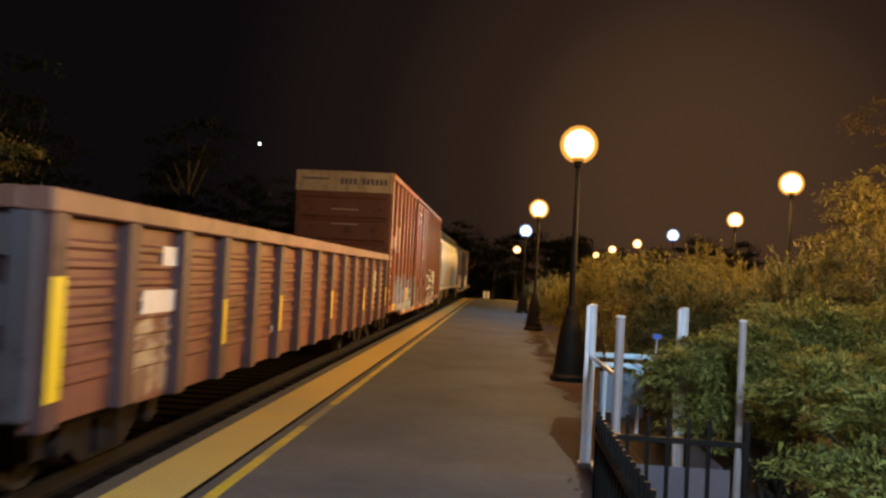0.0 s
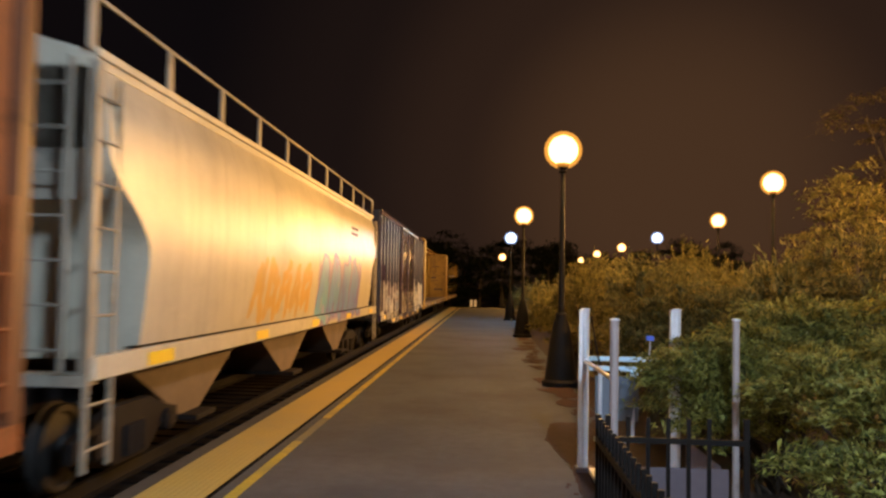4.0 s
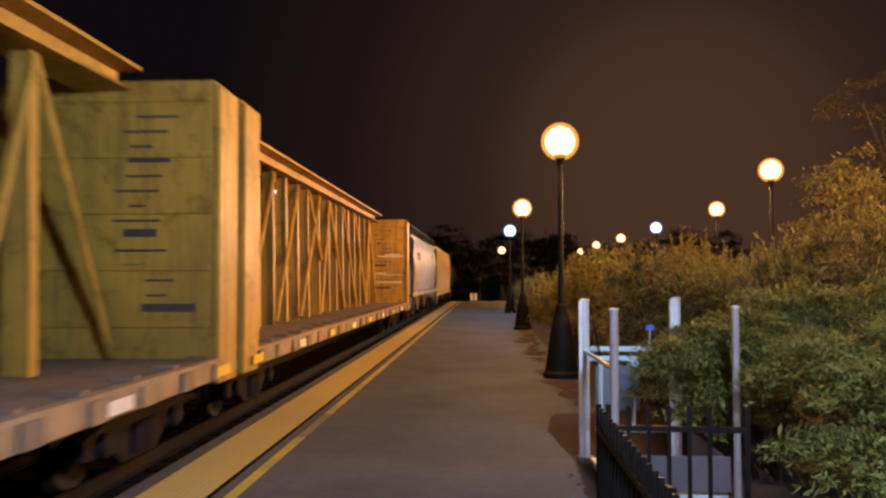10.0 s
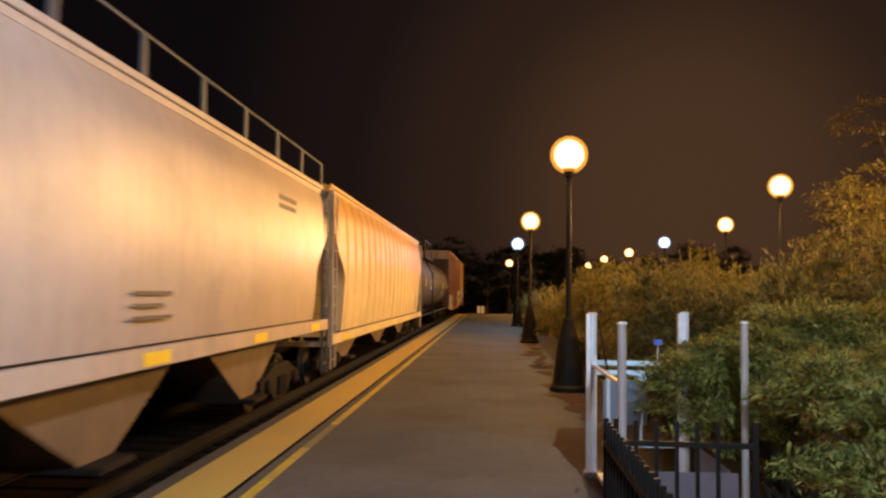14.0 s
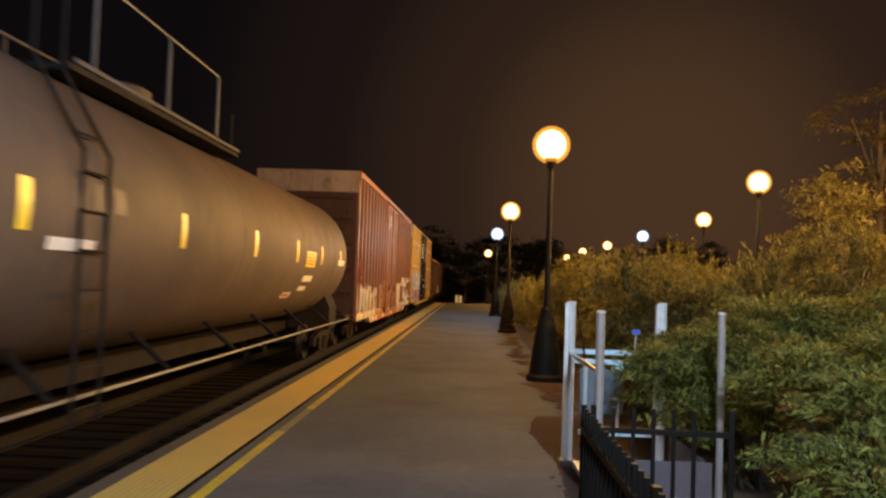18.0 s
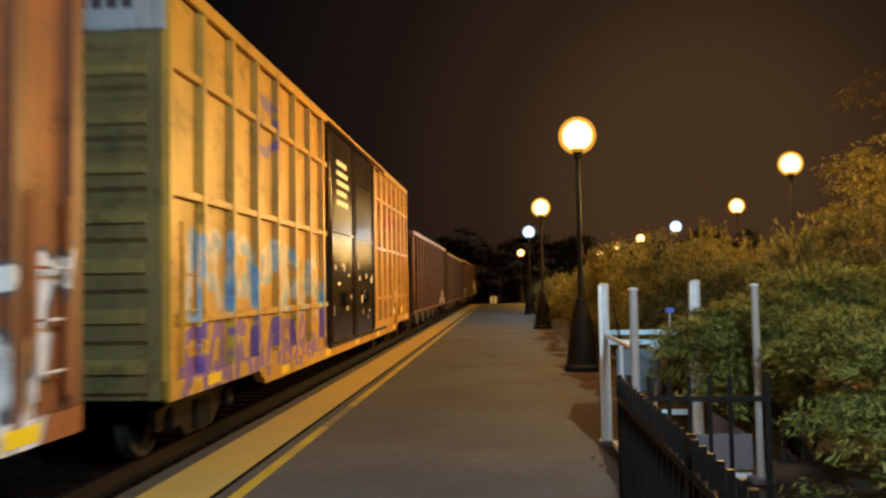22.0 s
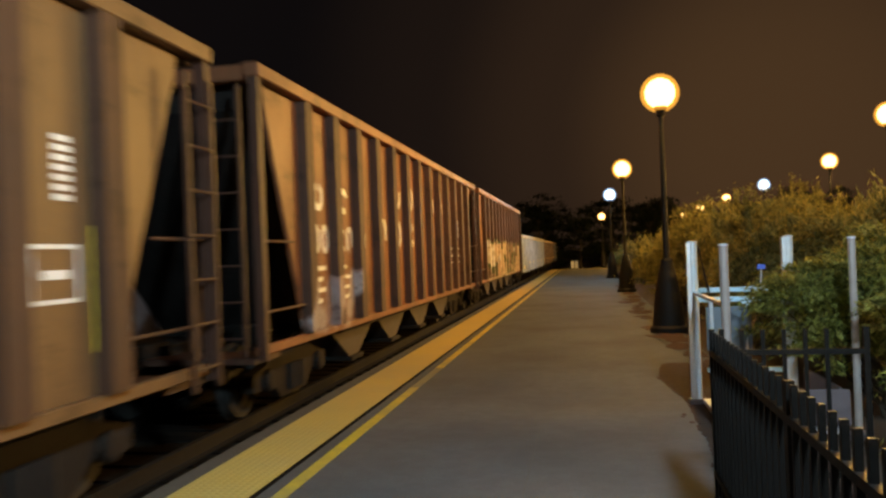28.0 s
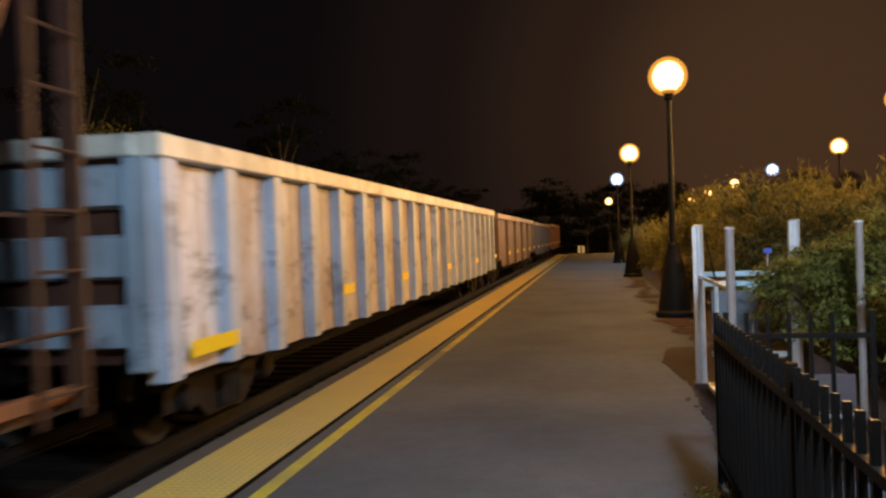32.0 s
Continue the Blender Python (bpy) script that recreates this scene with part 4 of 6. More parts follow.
    for k in range(int(length / 1.2)):
        bm = bmesh.new()
        y = 0.6 + 1.2 * k
        prism(bm, [(-1.5, z1 + 0.02), (1.5, z1 + 0.02), (1.5, z1 + 0.045), (0, z1 + 0.075), (-1.5, z1 + 0.045)], "y", y - 0.04, y + 0.04)
        part("roof_rib", bm, end_paint, roof)
    for k in range(7):
        y = 1.0 + (length - 2.0) * k / 6
        zz = z0 + 0.24 if 0 < k < 6 and not 3.0 < y < length - 3.0 else z0 + 0.02 if 3.0 < y < length - 3.0 else z0 + 0.22
        mark(car, y, y + 0.42, zz, zz + 0.12, M_MARK_YELLOW, 1.556, "reflector")
    return car


def covered_hopper(start, length, eave, bottom, paint, frame_paint, label, posts=0, rail=True, seed=1, notch=0.9):
    """Curved sides that draw in towards the bottom at the ends, sloped end sheets, a roof with a railed walk, four outlet bays."""
    car = car_at(start, "covered_hopper", label, "covered hopper", length)
    z0, z1 = bottom - RAIL_Z, eave - RAIL_Z
    n = 20

    def half_width(f):
        return 1.40 + 0.15 * math.sin(math.pi * min(1, 0.10 + f * 0.82)) - 0.10 * max(0, f - 0.85) / 0.15

    def inset(f):
        g = min(1.0, max(0.0, (0.70 - f) / 0.32))
        return 0.28 + notch * g * g * (3 - 2 * g)

    bm = bmesh.new()
    rings = []
    for k in range(n + 1):
        f = k / n
        x, y, z = half_width(f), inset(f), z0 + f * (z1 - z0)
        rings.append([bm.verts.new(p) for p in ((x, y, z), (x, length - y, z), (-x, length - y, z), (-x, y, z))])
    for a, b in zip(rings, rings[1:]):
        for k in range(4):
            bm.faces.new((a[k], a[(k + 1) % 4], b[(k + 1) % 4], b[k]))
    bm.faces.new(rings[0][::-1]), bm.faces.new(rings[-1])
    body = part("body", bm, paint, car, smooth=True)
    for k in range(posts):
        y = 1.7 + (length - 3.4) * k / (posts - 1)
        bm = bmesh.new()
        last = None
        for j in range(1, n + 1):
            w, z = half_width(j / n), z0 + j / n * (z1 - z0)
            row = [bm.verts.new(p) for p in ((w - 0.01, y - 0.16, z), (w + 0.035, y - 0.07, z), (w + 0.035, y + 0.07, z), (w - 0.01, y + 0.16, z))]
            if last:
                for q in range(3):
                    bm.faces.new((last[q], last[q + 1], row[q + 1], row[q]))
            last = row
        part("side_post", bm, paint, body, smooth=True)
    wt = half_width(1)
    bm = bmesh.new()
    prism(bm, [(-wt - 0.05, z1 - 0.10), (wt + 0.05, z1 - 0.10), (wt + 0.05, z1 + 0.02), (wt * 0.55, z1 + 0.20), (-wt * 0.55, z1 + 0.20), (-wt - 0.05, z1 + 0.02)], "y", 0.25, length - 0.25)
    part("roof", bm, paint, car)
    slab("eave_rail", car, paint, wt + 0.05, wt + 0.09, 0.25, length - 0.25, z1 - 0.02, z1 + 0.06, 0.008)
    slab("roof_walk", car, frame_paint, -0.45, 0.45, 0.15, length - 0.15, z1 + 0.24, z1 + 0.28)
    for k in range(5):
        y = 2.0 + (length - 4.0) * k / 4
        slab("roof_hatch", car, paint, -0.40, 0.40, y - 0.5, y + 0.5, z1 + 0.205, z1 + 0.236, 0.01)
    if rail:
        m = 11
        for k in range(m):
            y = 0.2 + (length - 0.4) * k / (m - 1)
            bm = bmesh.new()
            block(bm, wt + 0.02, wt + 0.05, y - 0.06, y + 0.06, z1 + 0.02, z1 + 0.52)
            part("rail_post", bm, frame_paint, car)
        bm = bmesh.new()
        tube(bm, (wt + 0.03, 0.15, z1 + 0.52), (wt + 0.03, length - 0.15, z1 + 0.52), 0.024, sides=6)
        part("hand_rail", bm, frame_paint, car)
    slab("side_sill", car, paint, 1.43, 1.555, 0.1, length - 0.1, z0 - 0.08, z0 + 0.13, 0.012)
    # Dark strip that draws the shadow line along the sill's top.
    slab("sill_gap", car, M_UNDER, 1.40, 1.50, 1.0, length - 1.0, z0 + 0.131, z0 + 0.15)
    slab("side_sill", car, paint, -1.555, -1.43, 0.1, length - 0.1, z0 - 0.10, z0 + 0.12, 0.012)
    bays = 3
    for k in range(bays):
        c = 1.25 + (length - 2.5) * (k + 0.5) / bays
        w = (length - 2.5) / bays / 2
        bm = bmesh.new()
        prism(bm, [(c - w * 0.9, z0 + 0.02), (c + w * 0.9, z0 + 0.02), (c + 0.34, 0.40), (c - 0.34, 0.40)], "x", -1.02, 1.02)
        bay = part("outlet_bay", bm, M_BAY_TAN, car)
        slab("outlet_gate", bay, M_UNDER, -1.25, 1.25, c - 0.36, c + 0.36, 0.33, 0.40, 0.01)
    for y, out in ((0.0, -1), (length, 1)):
        a, b = min(y, y - out * 0.25), max(y, y - out * 0.25)
        slab("end_platform", car, frame_paint, -1.5, 1.5, a, b + 0.0, z0 - 0.12, z0 - 0.02)
        for s in (-1, 1):
            slab("corner_post", car, frame_paint, s * 1.47 - 0.05, s * 1.47 + 0.05, a + 0.06, a + 0.16, z0 - 0.02, z1 - 0.10)
            bm = bmesh.new()
            tube(bm, (s * 0.6, y - out * 0.12, z0 - 0.02), (s * 0.6, y - out * 0.3, z1 - 0.2), 0.05, sides=6)
            part("end_strut", bm, frame_paint, car)
        bm = bmesh.new()
        block(bm, -1.42, 1.42, min(y - out * 0.28, y - out * 0.33), max(y - out * 0.28, y - out * 0.33), z1 - 1.3, z1 - 0.1)
        part("end_sheet", bm, frame_paint, car)
        ladder(car, 1.50, a + 0.02 if out < 0 else b - 0.5, 0.45, z1 - 0.2, frame_paint)
        if out < 0:
            ladder(car, 0.9, -0.01, z0, z1 - 0.1, frame_paint, 0.42, "x")
    for k in range(5):
        y = 1.2 + (length - 2.8) * k / 4
        mark(car, y, y + 0.65, z0 - 0.05, z0 + 0.08, M_MARK_YELLOW, 1.557, "reflector")
    return car


def open_hopper(start, length, top, bottom, paint, label, posts=13, post_paint=None):
    """Ribbed sides with open triangular ends over sloped sheets, four outlet bays, a heavy top chord."""
    car = car_at(start, "open_hopper", label, "open hopper", length)
    z0, z1 = bottom - RAIL_Z, top - RAIL_Z
    run = 1.55
    for s in (-1, 1):
        bm = bmesh.new()
        prism(bm, [(0.35, z1), (0.45, z1 - 0.35), (run, z0), (length - run, z0), (length - 0.45, z1 - 0.35), (length - 0.35, z1)], "x", s * 1.39, s * 1.44)
        part("side_sheet", bm, paint, car)
        for y0, y1 in ((0.0, 0.10), (length - 0.10, length)):
            slab("corner_post", car, BROWN_SHADED, s * 1.50 - 0.05, s * 1.50 + 0.05, y0, y1, z0 - 0.05, z1 - 0.12)
        slab("side_sill", car, paint, min(s * 1.42, s * 1.50), max(s * 1.42, s * 1.50), 0, length, z0 + 0.0, z0 + 0.10, 0.01)
        if s > 0:
            slab("top_chord", car, paint, 1.40, 1.575, -0.02, length + 0.02, z1 - 0.12, z1 + 0.03, 0.012)
        else:
            slab("top_chord", car, paint, -1.575, -1.40, -0.02, length + 0.02, z1 - 0.12, z1 + 0.03, 0.012)
    for k in range(posts):
        y = run + (length - 2 * run) * k / (posts - 1)
        bm = bmesh.new()
        prism(bm, [(1.438, y - 0.14), (1.565, y - 0.125), (1.565, y + 0.125), (1.438, y + 0.14)], "z", z0 + 0.10, z1 - 0.12)
        part("side_post", bm, post_paint or paint, car)
    for y, out in ((0.0, -1), (length, 1)):
        bm = bmesh.new()
        e = lambda d: y - out * d
        prism(bm, [(e(0.30), z1), (e(0.36), z1), (e(0.42), z1 - 0.36), (e(3.3), z0 - 0.02), (e(3.24), z0 - 0.05), (e(0.36), z1 - 0.38)], "x", -1.385, 1.385)
        part("slope_sheet", bm, M_UNDER, car)
        slab("end_chord", car, paint, -1.40, 1.40, min(e(0.02), e(0.16)), max(e(0.02), e(0.16)), z1 - 0.14, z1 + 0.02, 0.01)
        slab("end_platform", car, BROWN_SHADED, -1.42, 1.42, min(e(0.0), e(0.7)), max(e(0.0), e(0.7)), z0 - 0.08, z0 - 0.02)
        for x in (-0.7, 0.7):
            bm = bmesh.new()
            tube(bm, (x, e(0.15), z0 - 0.02), (x, e(0.5), z1 - 0.5), 0.05, sides=6)
            part("end_strut", bm, BROWN_SHADED, car)
        if out < 0:
            ladder(car, 0.92, -0.0, z0, z1 - 0.2, BROWN_SHADED, 0.42, "x")
        for z in (z0 + 0.45, z0 + 1.2):
            bm = bmesh.new()
            tube(bm, (1.5, e(0.05), z), (1.5, e(run - (z - z0) * 0.45), z), 0.016, sides=6)
            part("grab_iron", bm, post_paint or paint, car)
    ladder(car, 1.556, length - 0.52, z0 - 0.1, z1 - 0.3, BROWN_SHADED)
    bm = bmesh.new()
    block(bm, -1.43, 1.43, 3.0, length - 3.0, z0 - 0.05, z0 + 0.0)
    part("floor_sheet", bm, M_UNDER, car)
    bays = 4
    for k in range(bays):
        c = 3.1 + (length - 6.2) * (k + 0.5) / bays
        w = (length - 6.2) / bays / 2
        bm = bmesh.new()
        prism(bm, [(c - w * 0.92, z0 - 0.05), (c + w * 0.92, z0 - 0.05), (c + 0.26, 0.34), (c - 0.26, 0.34)], "x", -1.18, 1.18)
        bay = part("outlet_bay", bm, M_BAY, car)
        slab("outlet_door", bay, M_UNDER, -1.24, 1.24, c - 0.32, c + 0.32, 0.27, 0.34, 0.01)
    return car


def gondola(start, length, top, bottom, paint, end_paint, chord_paint, label, posts=16, post_paint=None, pressed=0, category="gondola", notch=0.28):
    car = car_at(start, "gondola", label, category, length)
    z0, z1 = bottom - RAIL_Z, top - RAIL_Z
    for s in (-1, 1):
        bm = bmesh.new()
        prism(bm, [(0, z0 + notch), (1.6, z0 + notch), (1.9, z0), (length - 1.9, z0), (length - 1.6, z0 + notch), (length, z0 + notch), (length, z1), (0, z1)], "x", s * 1.39, s * 1.45)
        part("side_sheet", bm, paint, car)
        slab("top_chord", car, chord_paint, min(s * 1.36, s * 1.585), max(s * 1.36, s * 1.585), -0.06, length + 0.06, z1 - 0.16, z1 + 0.03, 0.015)
    for k in range(posts):
        y = 0.12 + (length - 0.24) * k / (posts - 1)
        bm = bmesh.new()
        low = z0 + notch if (y < 1.9 or y > length - 1.9) else z0
        prism(bm, [(1.448, y - 0.13), (1.562, y - 0.11), (1.562, y + 0.11), (1.448, y + 0.13)], "z", low, z1 - 0.16)
        part("side_post", bm, post_paint or paint, car)
        gap = (length - 0.24) / (posts - 1)
        if pressed and k < posts - 1:
            bm = bmesh.new()
            for j in range(pressed):
                z = z0 + 0.34 + (z1 - z0 - 0.62) * j / pressed
                tall = 0.62 * (z1 - z0 - 0.62) / pressed
                prism(bm, [(1.45, z), (1.482, z + tall * 0.3), (1.482, z + tall * 0.7), (1.45, z + tall)], "y", y + 0.17, y + gap - 0.17)
            part("pressed_panel", bm, paint, car)
    for y, out in ((0.0, -1), (length, 1)):
        bm = bmesh.new()
        block(bm, -1.39, 1.39, min(y, y - out * 0.06), max(y, y - out * 0.06), z0 + 0.2, z1)
        # Wall coloured dark for the shade in the recesses between the ribs.
        wall = part("end_wall", bm, BROWN_SHADED, car)
        for f in (0.16, 0.44, 0.72):
            z = z0 + f * (z1 - z0)
            bm = bmesh.new()
            prism(bm, [(y, z), (y + out * 0.10, z + 0.03), (y + out * 0.10, z + 0.33), (y, z + 0.36)], "x", -1.26, 1.26)
            part("end_rib", bm, end_paint, wall)
        for s in (-1, 1):
            slab("corner_post", car, end_paint, s * 1.38 - 0.11, s * 1.38 + 0.11, min(y, y + out * 0.11), max(y, y + out * 0.11), z0 + 0.15, z1 - 0.16, 0.012)
        slab("end_chord", car, chord_paint, -1.36, 1.36, min(y - out * 0.08, y + out * 0.12), max(y - out * 0.08, y + out * 0.12), z1 - 0.15, z1 + 0.025, 0.012)
    slab("floor", car, M_UNDER, -1.385, 1.385, 0.06, length - 0.06, z0 + 0.2, z0 + 0.28)
    for k in range(1, 6):
        y = 0.12 + (length - 0.24) / (posts - 1) * round((posts - 1) * k / 5 - 0.2) - 0.06
        zz = z0 + 0.42
        mark(car, y, y + 0.12 if pressed else y + 0.5, zz, zz + (0.55 if pressed else 0.13), M_MARK_YELLOW, 1.565, "reflector")
    return car


def centerbeam(start, length, paint, wrap, label):
    """A flat deck with a bulkhead at each end, and a truss of posts and diagonals along the middle."""
    car = car_at(start, "centerbeam_flatcar", label, "flatcar", length)
    deck = 1.09
    slab("deck", car, M_DECK, -1.45, 1.45, 0.1, length - 0.1, deck - 0.14, deck, 0.01)
    for s in (-1, 1):
        slab("side_sill", car, M_SILL, min(s * 1.40, s * 1.54), max(s * 1.40, s * 1.54), 0.05, length - 0.05, deck - 0.25, deck + 0.01, 0.012)
    bm = bmesh.new()
    prism(bm, [(2.4, deck - 0.3), (length - 2.4, deck - 0.3), (length - 4.5, 0.42), (4.5, 0.42)], "x", -0.35, 0.35)
    part("belly_sill", bm, M_UNDER, car)
    n = int(length / 1.05)
    for k in range(n):
        y = 0.8 + (length - 1.6) * k / (n - 1)
        slab("stake_pocket", car, M_SILL if k % 3 else M_DECK, 1.54, 1.59, y - 0.15, y + 0.15, deck - 0.24, deck - 0.03, 0.01)
        slab("riser", car, M_DECK, 1.18, 1.44, y - 0.06, y + 0.06, deck, deck + 0.05)
    top = 4.86
    for y0, y1, inner in ((0.0, 0.72, 0.72), (length - 0.72, length, length - 0.72)):
        bm = bmesh.new()
        prism(bm, [(-1.52, deck), (1.52, deck), (1.52, top - 0.35), (1.44, top - 0.22), (-1.44, top - 0.22), (-1.52, top - 0.35)], "y", y0 + 0.06, y1 - 0.06)
        head = part("bulkhead", bm, paint, car)
        for x in (-1.5, 1.5):
            slab("bulkhead_post", head, paint, x - 0.04, x + 0.05, y0, y1, deck - 0.3, top - 0.3, 0.015)
        for k in range(5):
            z = deck + 0.4 + 0.72 * k
            for y in (y0 + 0.055, y1 - 0.055):
                slab("bulkhead_rib", head, paint, -1.4, 1.4, y - 0.03, y + 0.03, z, z + 0.07, 0.006)
    bm = bmesh.new()
    block(bm, -0.42, 0.42, 0.5, length - 0.5, top - 0.05, top + 0.0)
    part("top_flange", bm, paint, car)
    slab("chord_web", car, paint, -0.10, 0.10, 0.5, length - 0.5, top - 0.299, top - 0.051)
    slab("lower_flange", car, paint, -0.34, 0.34, 0.5, length - 0.5, top - 0.34, top - 0.30)
    g = length / 24.2
    posts = [g * (2.1 + 1.19 * k) for k in range(8)] + [g * 11.87] + [g * (13.3 + 1.2 * k) for k in range(8)]
    for y in posts:
        bm = bmesh.new()
        prism(bm, [(-0.16, deck), (0.16, deck), (0.11, top - 0.34), (-0.11, top - 0.34)], "y", y - 0.03, y + 0.03)
        part("truss_post", bm, paint, car)
        bm = bmesh.new()
        vs = [bm.verts.new((x, y + d, z)) for z, x0 in ((deck, 0.162), (top - 0.34, 0.112)) for x, d in ((x0, -0.085), (x0 + 0.02, -0.085), (x0 + 0.02, 0.085), (x0, 0.085))]
        for q in ((0, 1, 5, 4), (1, 2, 6, 5), (2, 3, 7, 6), (3, 0, 4, 7), (0, 3, 2, 1), (4, 5, 6, 7)):
            bm.faces.new([vs[i] for i in q])
        part("post_flange", bm, paint, car)
    low, high = deck + 0.06, top - 0.40
    pairs = [(0, 2), (2, 4), (4, 6), (6, 8)], [(9, 11), (11, 13), (13, 15)]
    legs = [(posts[a], low, posts[b], high) for a, b in pairs[0]] + [(posts[a], high, posts[b], low) for a, b in pairs[1]]
    legs += [(posts[8], low, posts[9], high), (posts[7], high, posts[8], low + 1.5), (posts[15], low, posts[16], high), (0.8, high, posts[0], low), (posts[16], high, length - 0.8, low)]
    for ya, za, yb, zb in legs:
        bm = bmesh.new()
        tube(bm, (0.20 if za < zb else 0.14, ya, za), (0.14 if za < zb else 0.20, yb, zb), 0.058, sides=6)
        part("diagonal", bm, paint, car)
    for k in range(9):
        y = 0.3 + (length - 1.2) * k / 8
        mark(car, y, y + 0.5, deck - 0.20, deck - 0.07, M_MARK_YELLOW if k % 2 == 0 else M_MARK_WHITE, 1.595, "reflector")
    # printed lines on the bulkhead's inner face
    rng = np.random.default_rng(int(start))
    for k in range(14):
        z = deck + 0.6 + 0.19 * k
        w = rng.uniform(0.15, 0.7)
        x = rng.uniform(-0.2, 0.3)
        slab("lettering", car, M_MARK_DARK, x + 0.3, min(1.38, x + 0.3 + w), length - 0.675, length - 0.668, z, z + (0.03 if k % 5 else 0.10))
    if wrap:
        for z, x0, x1 in ((1.95, 0.2, 1.3), (2.25, 0.5, 1.35), (2.32, 0.1, 0.6), (3.05, 0.25, 1.35), (3.12, 0.6, 1.2)):
            slab("torn_wrap", car, M_MARK_WHITE, x0, x1, length - 0.676, length - 0.669, z, z + 0.05, label="strip of torn white plastic")
    return car


def tank_car(start, length, paint, label):
    car = car_at(start, "tank_car", label, "tank car", length)
    r, zc = 1.53, 2.57
    prof = [(0.02, 0.55), (0.55, 0.60), (0.95, 0.72), (1.25, 0.92), (1.46, 1.18), (r, 1.45), (r, length / 2), (r, length - 1.45), (1.46, length - 1.18), (1.25, length - 0.92), (0.95, length - 0.72),
            (0.55, length - 0.60), (0.02, length - 0.55)]
    bm = bmesh.new()
    lathe(bm, prof, (0, 0, zc), "y", 40)
    part("tank", bm, paint, car, smooth=True)
    for y in (3.2, length / 2, length - 3.2):
        bm = bmesh.new()
        lathe(bm, [(r + 0.001, y - 0.03), (r + 0.004, y - 0.02), (r + 0.004, y + 0.02), (r + 0.001, y + 0.03)], (0, 0, zc), "y", 40)
        part("weld_band", bm, paint, car, smooth=True)
    for y in (1.95, length - 1.95):
        bm = bmesh.new()
        prism(bm, [(-1.3, 0.75), (1.3, 0.75), (1.3, 1.3), (1.1, 1.75), (-1.1, 1.75), (-1.3, 1.3)], "y", y - 0.5, y + 0.5)
        part("saddle", bm, M_UNDER, car)
    for s in (-1, 1):
        bm = bmesh.new()
        tube(bm, (s * 1.45, 0.2, 0.92), (s * 1.45, length - 0.2, 0.92), 0.022, sides=8)
        part("side_rail", bm, M_TUBE, car)
    for k in range(9):
        y = 0.6 + (length - 1.2) * k / 8
        bm = bmesh.new()
        tube(bm, (1.45, y, 0.92), (0.8, y + 0.25, 1.40), 0.03, sides=6)
        part("rail_bracket", bm, M_UNDER, car)
    for y0, y1 in ((0.0, 0.8), (length - 0.8, length)):
        slab("end_platform", car, M_UNDER, -1.45, 1.45, y0, y1, 0.95, 1.03)
    c = 9.6
    bm = bmesh.new()
    lathe(bm, [(0.55, zc + r - 0.06), (0.55, zc + r + 0.32), (0.48, zc + r + 0.36)], (0, c, 0), "z", 20)
    part("dome", bm, paint, car)
    slab("top_walk", car, M_UNDER, 0.45, 1.15, c - 3.2, c + 2.1, zc + r - 0.22, zc + r - 0.16)
    slab("top_walk", car, M_UNDER, -1.15, -0.45, c - 3.2, c + 2.1, zc + r - 0.22, zc + r - 0.16)
    for x in (-1.05, 1.05):
        for y in (c - 2.55, c - 0.6, c + 1.3):
            bm = bmesh.new()
            tube(bm, (x, y, zc + r - 0.2), (x, y, zc + r + 0.85), 0.022, sides=6)
            part("rail_post", bm, M_TUBE, car)
        bm = bmesh.new()
        tube(bm, (x, c - 2.55, zc + r + 0.85), (x, c + 1.3, zc + r + 0.85), 0.02, sides=6)
        part("hand_rail", bm, M_TUBE, car)
        bm = bmesh.new()
        tube(bm, (x + 0.1, c - 3.1, zc + r - 0.12), (x + 0.1, c + 2.1, zc + r - 0.12), 0.025, sides=6)
        part("toe_rail", bm, M_TUBE, car)
        bm = bmesh.new()
        tube(bm, (x, c + 2.0, zc + r - 0.2), (x, c + 2.0, zc + r + 0.45), 0.02, sides=6)
        part("rail_post", bm, M_UNDER, car)
    for y in (5.95, 6.45):
        bm = bmesh.new()
        tube(bm, (1.54, y, 0.7), (1.54, y, zc + 0.5), 0.02, sides=6)
        tube(bm, (1.54, y, zc + 0.5), (1.05, y, zc + r - 0.2), 0.02, sides=6)
        tube(bm, (1.05, y, zc + r - 0.2), (1.05, y, zc + r + 0.80), 0.022, sides=6)
        tube(bm, (1.05, y, zc + r + 0.80), (0.9, y, zc + r + 0.86), 0.022, sides=6)
        part("ladder", bm, M_UNDER, car)
    for k in range(8):
        bm = bmesh.new()
        z = 0.85 + 0.34 * k
        x = 1.54 if z < zc + 0.5 else 1.54 - (z - zc - 0.5) * 0.6
        tube(bm, (x, 5.95, z), (x, 6.45, z), 0.014, sides=6)
        part("rung", bm, M_UNDER, car)

    def sticker(y0, y1, a0, a1, material, name):
        bm = bmesh.new()
        q = 4
        vs = [[bm.verts.new(((r + 0.006) * math.cos(radians(a0 + (a1 - a0) * k / q)), y, zc + (r + 0.006) * math.sin(radians(a0 + (a1 - a0) * k / q)))) for y in (y0, y1)] for k in range(q + 1)]
        for u, v in zip(vs, vs[1:]):
            bm.faces.new((u[0], u[1], v[1], v[0]))
        part(name, bm, material, car)
    for y in (2.0, 5.1, 8.45, 11.6, 14.6, 17.1, 19.6):
        sticker(y - 0.08, y + 0.08, -9, 6, M_MARK_YELLOW, "reflector")
    sticker(15.46, 16.4, -12, 0, M_MARK_YELLOW, "placard")
    for a in (-10.0, -7.5, -5.0, -2.5):
        sticker(15.55, 16.3, a, a + 0.7, M_MARK_DARK, "lettering")
